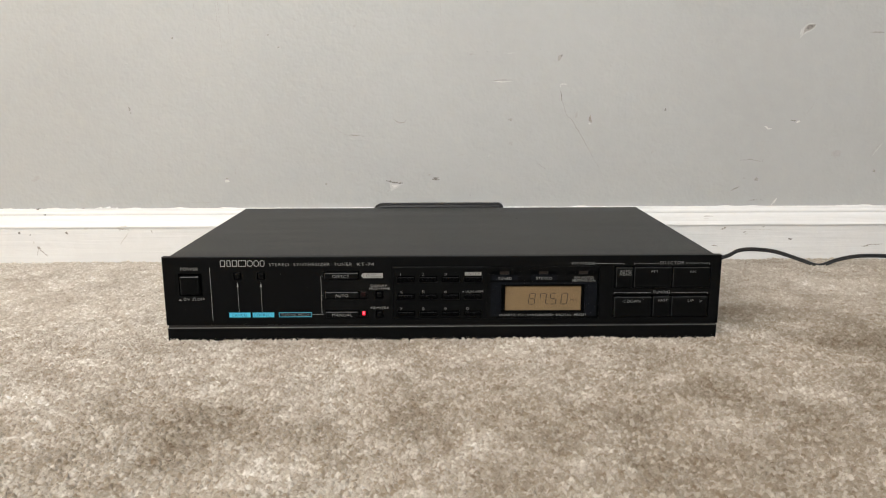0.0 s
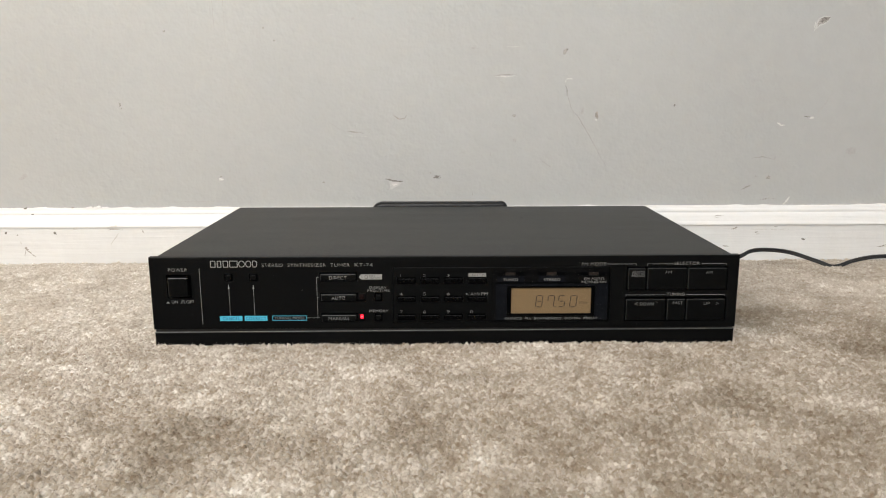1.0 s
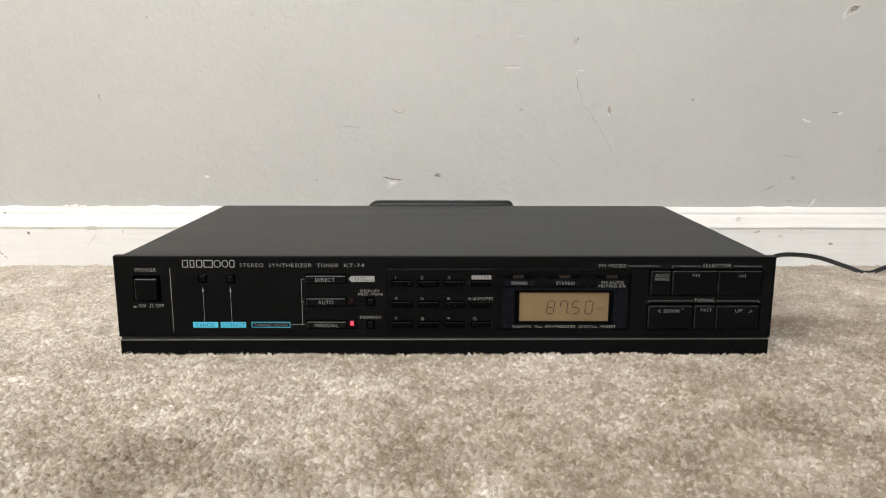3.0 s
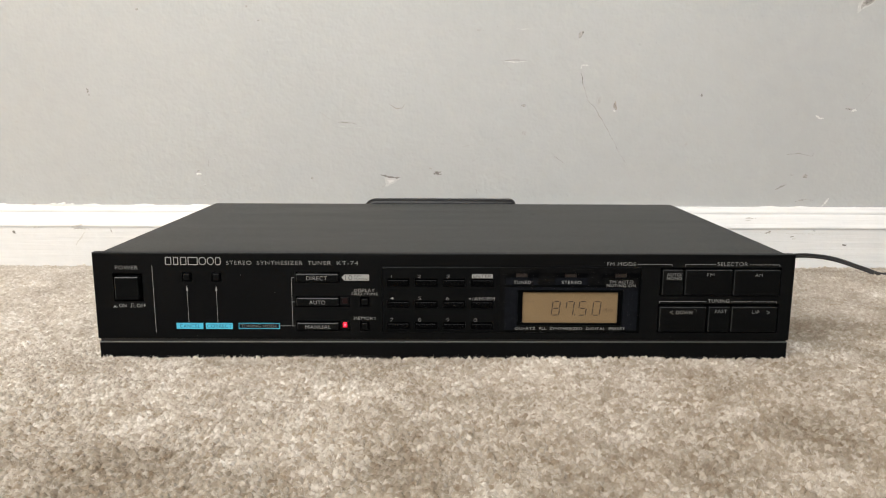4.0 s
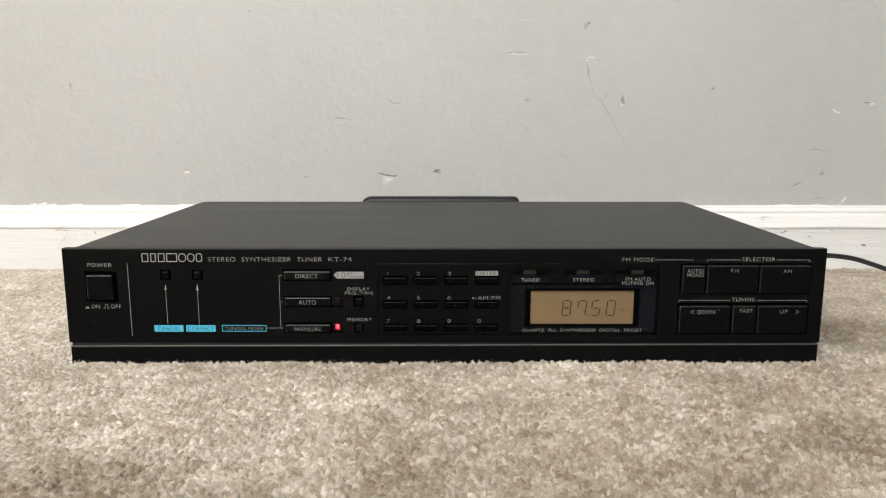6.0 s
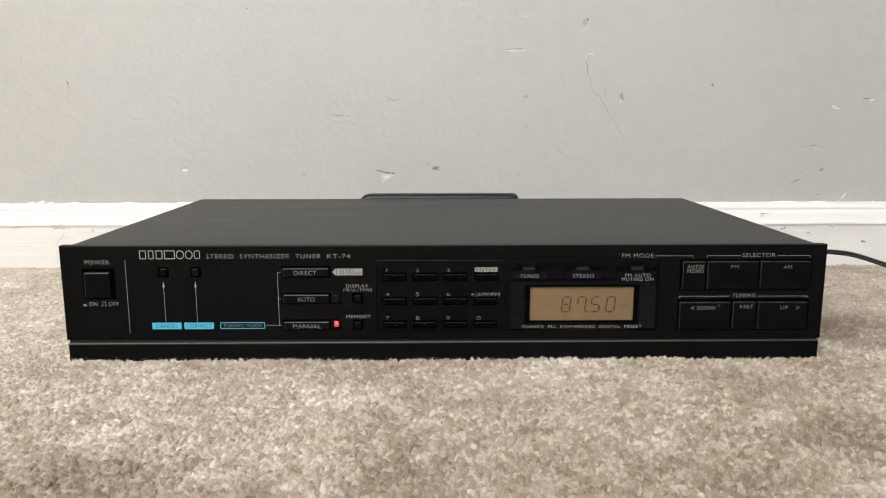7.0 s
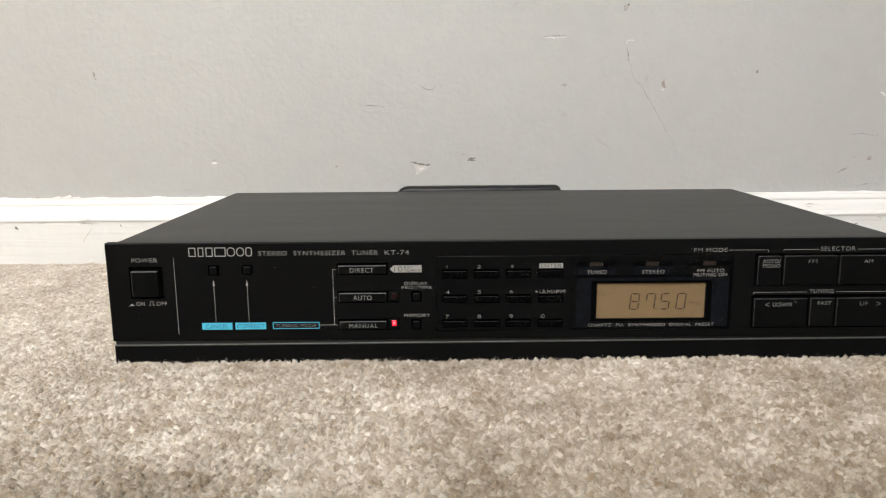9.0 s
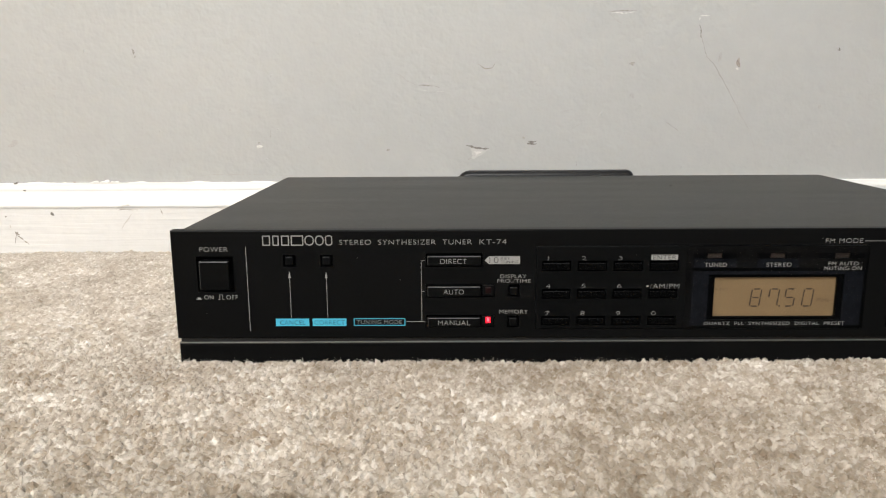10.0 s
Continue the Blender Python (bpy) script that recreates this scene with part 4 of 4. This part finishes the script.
blot(340, 3, 7, 1.4, -5, BOARD_SCUFF, 0.8, **B)
scratch_or_shade([(523, 1), (535, 3.5), (549, 4)], 1.6, BOARD_SCUFF, **B)
scratch_or_shade([(523, 1), (540, 1.5)], 0.9, BOARD_FAINT, **B)
blot(-498, 51, 5, 1.8, 15, DARK_SCUFF_AND_SHADE, 0.9, y=0.3462, parent=baseboard)
blot(-488, 44.5, 2.6, 1.6, -20, DARK_SCUFF_AND_SHADE, 0.8, y=0.3418, parent=baseboard)
blot(-442, 51.5, 3, 1.4, 0, RUST, 0.8, y=0.3468, parent=baseboard)
for x, w, h in ((-424, 11, 1.8), (-414, 8, 3.0), (-404, 7, 1.6)):
    blot(x, 51.2, w, h, 5, CAULK, 1.0, y=0.3492, parent=baseboard, name="filler_lump", lift=0.5)
for x, z, w in ((-395, 29.5, 8), (-389, 30.5, 6), (-436, 28.4, 5)):
    blot(x, z, w, 1.3, 12, BOARD_FAINT, 0.9, y=0.3361, parent=baseboard)


# ---------------------------------------------------------------- the carpet's pile
def dip(y):
    """The carpet sinks a little towards the wall."""
    t = np.clip((y - 0.23) / 0.11, 0, 1)
    return -0.0125 * t * t * (3 - 2 * t)


def soft_noise(x, y, size, seed):
    """Smooth noise between -1 and 1 with patches of about that size in metres."""
    grid = np.random.RandomState(seed).uniform(-1, 1, (64, 64))
    u, v = x / size + 31.3, y / size + 17.7
    i, j = np.floor(u).astype(int), np.floor(v).astype(int)
    fu, fv = u - i, v - j
    fu, fv = fu * fu * (3 - 2 * fu), fv * fv * (3 - 2 * fv)
    g = lambda a, b: grid[a % 64, b % 64]
    return (g(i, j) * (1 - fu) + g(i + 1, j) * fu) * (1 - fv) + (g(i, j + 1) * (1 - fu) + g(i + 1, j + 1) * fu) * fv


CUSHION = 0.0056
# pile brushed up (+) or trodden (-), its light and shade painted in: x, y, size, amount
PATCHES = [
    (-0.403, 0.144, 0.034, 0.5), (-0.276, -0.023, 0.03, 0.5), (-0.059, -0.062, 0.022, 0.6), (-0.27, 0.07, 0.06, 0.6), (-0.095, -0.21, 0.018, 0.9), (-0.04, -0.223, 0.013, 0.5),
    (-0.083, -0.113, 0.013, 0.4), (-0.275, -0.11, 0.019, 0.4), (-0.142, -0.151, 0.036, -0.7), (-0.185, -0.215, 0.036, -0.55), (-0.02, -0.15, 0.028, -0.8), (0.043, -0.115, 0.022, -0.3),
    # (0.25, 0.07) paints the tuner's cast shadow beside its right end
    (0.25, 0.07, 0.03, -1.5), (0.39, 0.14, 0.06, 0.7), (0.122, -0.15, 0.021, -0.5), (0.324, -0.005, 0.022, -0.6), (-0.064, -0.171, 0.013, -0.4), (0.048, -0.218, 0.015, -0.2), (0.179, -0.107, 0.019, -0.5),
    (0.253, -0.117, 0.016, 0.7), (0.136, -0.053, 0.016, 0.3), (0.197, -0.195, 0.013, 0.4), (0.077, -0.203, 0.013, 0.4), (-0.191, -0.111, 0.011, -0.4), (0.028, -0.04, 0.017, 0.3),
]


def lie_and_shade(x, y):
    """How the pile lies, with its light and shade as tone: 1 brushed up and painted bright, -1 trodden down and painted
    dark.
    """
    # the slopes along x and y paint the falloff of the room's light
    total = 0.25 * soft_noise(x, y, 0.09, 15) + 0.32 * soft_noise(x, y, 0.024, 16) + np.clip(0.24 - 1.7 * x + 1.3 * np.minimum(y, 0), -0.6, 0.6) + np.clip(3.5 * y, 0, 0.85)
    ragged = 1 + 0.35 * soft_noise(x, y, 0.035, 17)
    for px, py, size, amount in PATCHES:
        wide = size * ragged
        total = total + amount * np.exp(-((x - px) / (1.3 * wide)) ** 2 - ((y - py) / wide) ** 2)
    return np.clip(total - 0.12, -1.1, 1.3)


def tufts(y0, y1, step, gap, fibres, rng):
    """The crowded yarn ends: a skin of small leaning domes, one for each tuft, and fibres that fan out of every one.
    Returns the two sets, each as vertices, triangles and a tone for each vertex."""
    west, south = -0.67, y0 - 3 * gap
    shape = (int(1.34 / gap) + 8, int((y1 - y0) / gap) + 8)
    cx = west + (np.arange(shape[0])[:, None] + rng.uniform(0.05, 0.95, shape)) * gap
    cy = south + (np.arange(shape[1])[None, :] + rng.uniform(0.05, 0.95, shape)) * gap
    flat_x, flat_y = cx.ravel(), cy.ravel()
    lies = lie_and_shade(flat_x, flat_y)
    own_h = (rng.normal(0, 0.00042, flat_x.size) + 0.0006 * soft_noise(flat_x, flat_y, 0.035, 7) + 0.0004 * soft_noise(flat_x, flat_y, 0.009, 8) + 0.0004 * lies)
    calm = 1 - 0.45 * np.clip(flat_y / 0.1, 0, 1)
    own_tone = np.clip(0.5 + calm * 0.185 * rng.normal(0, 1, flat_x.size) + calm * 0.2 * soft_noise(flat_x, flat_y, 0.0055, 9), 0.02, 0.98)
    lean_x = 0.5 * soft_noise(flat_x, flat_y, 0.05, 5) + rng.normal(0, 0.35, flat_x.size)
    lean_y = 0.5 * lies + 0.4 * soft_noise(flat_x, flat_y, 0.045, 3) + rng.normal(0, 0.35, flat_x.size)
    radius = gap * rng.uniform(0.68, 0.91, flat_x.size)
    ground = lambda x, y: dip(y) - 0.0056 + 0.0025 * np.clip(x, -0.25, 0.25)
    inside = lambda x, y: (np.abs(x) < (y + 0.57) * 0.6 + 0.05) & ~((np.abs(x) < 0.2165) & (y > 0.0025) & (y < 0.2505)) & (y < 0.3365)
    HIGH = 0.0040

    xs, ys = np.arange(-0.66, 0.66, step), np.arange(y0, y1 + step, step)
    gx, gy = np.meshgrid(xs, ys)
    gx, gy = gx + rng.uniform(-0.3, 0.3, gx.shape) * step, gy + rng.uniform(-0.3, 0.3, gy.shape) * step
    wx = gx + 0.0005 * soft_noise(gx, gy, 0.0014, 21)
    wy = gy + 0.0005 * soft_noise(gx, gy, 0.0014, 22)
    i, j = ((wx - west) / gap).astype(int), ((wy - south) / gap).astype(int)
    best, which = np.full(gx.shape, -1.0), np.zeros(gx.shape, int)
    for di in (-1, 0, 1):
        for dj in (-1, 0, 1):
            k = np.clip(i + di, 0, shape[0] - 1) * shape[1] + np.clip(j + dj, 0, shape[1] - 1)
            d2 = (wx - flat_x[k]) ** 2 + (wy - flat_y[k]) ** 2
            top = np.clip(1 - d2 / radius[k] ** 2, 0, 1) ** 0.65 + own_h[k] / HIGH * (d2 < radius[k] ** 2)
            higher = top > best
            best, which = np.where(higher, top, best), np.where(higher, k, which)
    up = HIGH * np.maximum(best, -0.1) + 0.00012 * soft_noise(gx, gy, 0.0007, 23)
    px, py = gx + 0.25 * lean_x[which] * up, gy + 0.25 * lean_y[which] * up
    py = np.where((np.abs(px) < 0.2215) & (gy < 0.0004), np.minimum(py, -0.0003), np.minimum(py, 0.3372))
    skin = np.stack([px, py, ground(gx, gy) + up], 2).reshape(-1, 3)
    a = (np.arange(len(ys) - 1)[:, None] * len(xs) + np.arange(len(xs) - 1)[None, :]).ravel()
    keep = inside(gx, gy).ravel()
    a = a[keep[a] & keep[a + 1] & keep[a + len(xs)] & keep[a + len(xs) + 1]]
    faces = np.concatenate([np.stack([a, a + 1, a + len(xs) + 1], 1), np.stack([a, a + len(xs) + 1, a + len(xs)], 1)])
    used = np.unique(faces)
    again = np.zeros(len(skin), int)
    again[used] = np.arange(len(used))
    first = skin[used], again[faces], own_tone[which].ravel()[used]

    # the fibres
    n = np.flatnonzero(inside(flat_x, flat_y) & (flat_y > y0) & (flat_y < y1) & ~((np.abs(flat_x) < 0.2205) & (flat_y > -0.0006) & (flat_y < 0.003)))
    n = np.repeat(n, fibres)
    m = n.size
    a, out = rng.uniform(0, 2 * np.pi, m), np.sqrt(rng.uniform(0.0, 0.75, m))
    turn = a + rng.normal(0, 0.9, m)
    wide = rng.uniform(0.00007, 0.00017, m) * gap / 0.0022
    dome = HIGH * (1 - out ** 2) ** 0.65 + own_h[n]
    long = rng.uniform(0.0003, 0.0013, m)
    hair = np.empty((m, 5, 3))
    for k, t in enumerate((-0.35, 0.55, 1.0)):
        grow = long * t
        fx = flat_x[n] + out * radius[n] * np.cos(a) + 0.25 * lean_x[n] * (dome + grow) + grow * (0.2 + 0.7 * out) * np.cos(turn if k == 2 else a)
        fy = flat_y[n] + out * radius[n] * np.sin(a) + 0.25 * lean_y[n] * (dome + grow) + grow * (0.2 + 0.7 * out) * np.sin(turn if k == 2 else a)
        fy = np.where((np.abs(fx) < 0.2215) & (flat_y[n] < 0.001), np.minimum(fy, -0.0003), np.minimum(fy, 0.3372))
        fz = ground(flat_x[n], flat_y[n]) + dome + grow * (1.0 - 0.7 * out) * (1 if k < 2 else 0.8)
        for e in ((-1, 1) if k < 2 else (0,)):
            hair[:, 2 * k + (e > 0)] = np.stack([fx - e * wide * np.sin(turn), fy + e * wide * np.cos(turn), fz], 1)
    strips = (np.arange(m)[:, None, None] * 5 + np.array([(0, 1, 3), (0, 3, 2), (2, 3, 4)])[None]).reshape(-1, 3)
    return first, (hair.reshape(-1, 3), strips, np.repeat(own_tone[n] + rng.normal(0.08, 0.14, m), 5))


def fuzz(count, y0, y1, rng, low=0.0003, high=0.0017, wide=0.00014):
    """Fine loose fibres that curl out of the yarn."""
    x, y = rng.uniform(-0.6, 0.6, count), rng.uniform(y0, y1, count)
    keep = (np.abs(x) < (y + 0.57) * 0.6 + 0.02) & ~((np.abs(x) < 0.2215) & (y > -0.0015) & (y < 0.252))
    x, y = x[keep], y[keep]
    count = x.size
    h, a, c = rng.uniform(low, high, count), rng.uniform(0, 2 * np.pi, count), rng.uniform(0, 2 * np.pi, count)
    bend = rng.uniform(0.0006, 0.0032, count)
    verts = np.empty((count, 6, 3))
    for k, (up, off) in enumerate(((-0.4, 0), (0.7, 0.45), (1.0, 1.0))):
        for s in (0, 1):
            px, py = x + bend * off * np.cos(a) + (s - 0.5) * wide * np.cos(c), y + bend * off * np.sin(a) + (s - 0.5) * wide * np.sin(c)
            py = np.where((np.abs(px) < 0.2225) & (y < 0), np.minimum(py, -0.0004), py)
            verts[:, 2 * k + s] = np.stack([px, py, dip(y) - 0.0021 + h * up], 1)
    faces = (np.arange(count)[:, None, None] * 6 + np.array([(0, 1, 3), (0, 3, 2), (2, 3, 5), (2, 5, 4)])[None]).reshape(-1, 3)
    return verts.reshape(-1, 3), faces, np.full(count * 6, 0.75)


def carpet_pile():
    rng = np.random.RandomState(11)
    sets = [*tufts(-0.28, 0.036, 0.00064, 0.0023, 12, rng), *tufts(0.03, 0.338, 0.0011, 0.0027, 4, rng), fuzz(7000, -0.010, -0.001, rng, 0.0008, 0.0027, 0.00006), fuzz(6000, -0.26, 0.1, rng)]
    # the cushion of yarn below the tips, which follows the same dip
    ys = np.concatenate([np.linspace(SOUTH, -0.42, 40), np.linspace(-0.4, 0.338, 80)])
    xs = np.concatenate([np.linspace(WEST, -0.62, 40), np.linspace(-0.6, 0.6, 80), np.linspace(0.62, EAST, 40)])
    gx, gy = (a.ravel() for a in np.meshgrid(xs, ys))
    sheet = np.stack([gx, gy, dip(gy) - CUSHION + 0.0025 * np.clip(gx, -0.25, 0.25)], 1)
    row, quads = len(xs), []
    for j in range(len(ys) - 1):
        for i in range(row - 1):
            a = j * row + i
            quads += [(a, a + 1, a + row + 1), (a, a + row + 1, a + row)]
    sets.append((sheet, np.array(quads), np.full(len(sheet), 0.3)))
    verts, faces, tones, base = [], [], [], 0
    for v, f, tone in sets:
        tones.append(tone)
        verts.append(v)
        faces.append(f + base)
        base += len(v)
    verts, faces = np.concatenate(verts), np.concatenate(faces)
    me = bpy.data.meshes.new("carpet_pile")
    me.vertices.add(len(verts))
    me.vertices.foreach_set("co", verts.ravel())
    me.loops.add(faces.size)
    me.loops.foreach_set("vertex_index", faces.ravel().astype(np.int32))
    me.polygons.add(len(faces))
    me.polygons.foreach_set("loop_start", np.arange(0, faces.size, 3, dtype=np.int32))
    me.polygons.foreach_set("use_smooth", np.ones(len(faces), dtype=bool))
    me.update(calc_edges=True)
    painted_shade = me.attributes.new("lie_and_shade", "FLOAT", "POINT")
    painted_shade.data.foreach_set("value", lie_and_shade(verts[:, 0], verts[:, 1]).astype(np.float32))
    tuft = me.attributes.new("tone", "FLOAT", "POINT")
    tuft.data.foreach_set("value", np.concatenate(tones).astype(np.float32))
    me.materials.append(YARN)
    return tagged(new("carpet_pile", me), "beige cut-pile carpet, trodden and brushed, with light and shade painted into its tone", "carpet", kind="stuff")


carpet_pile()
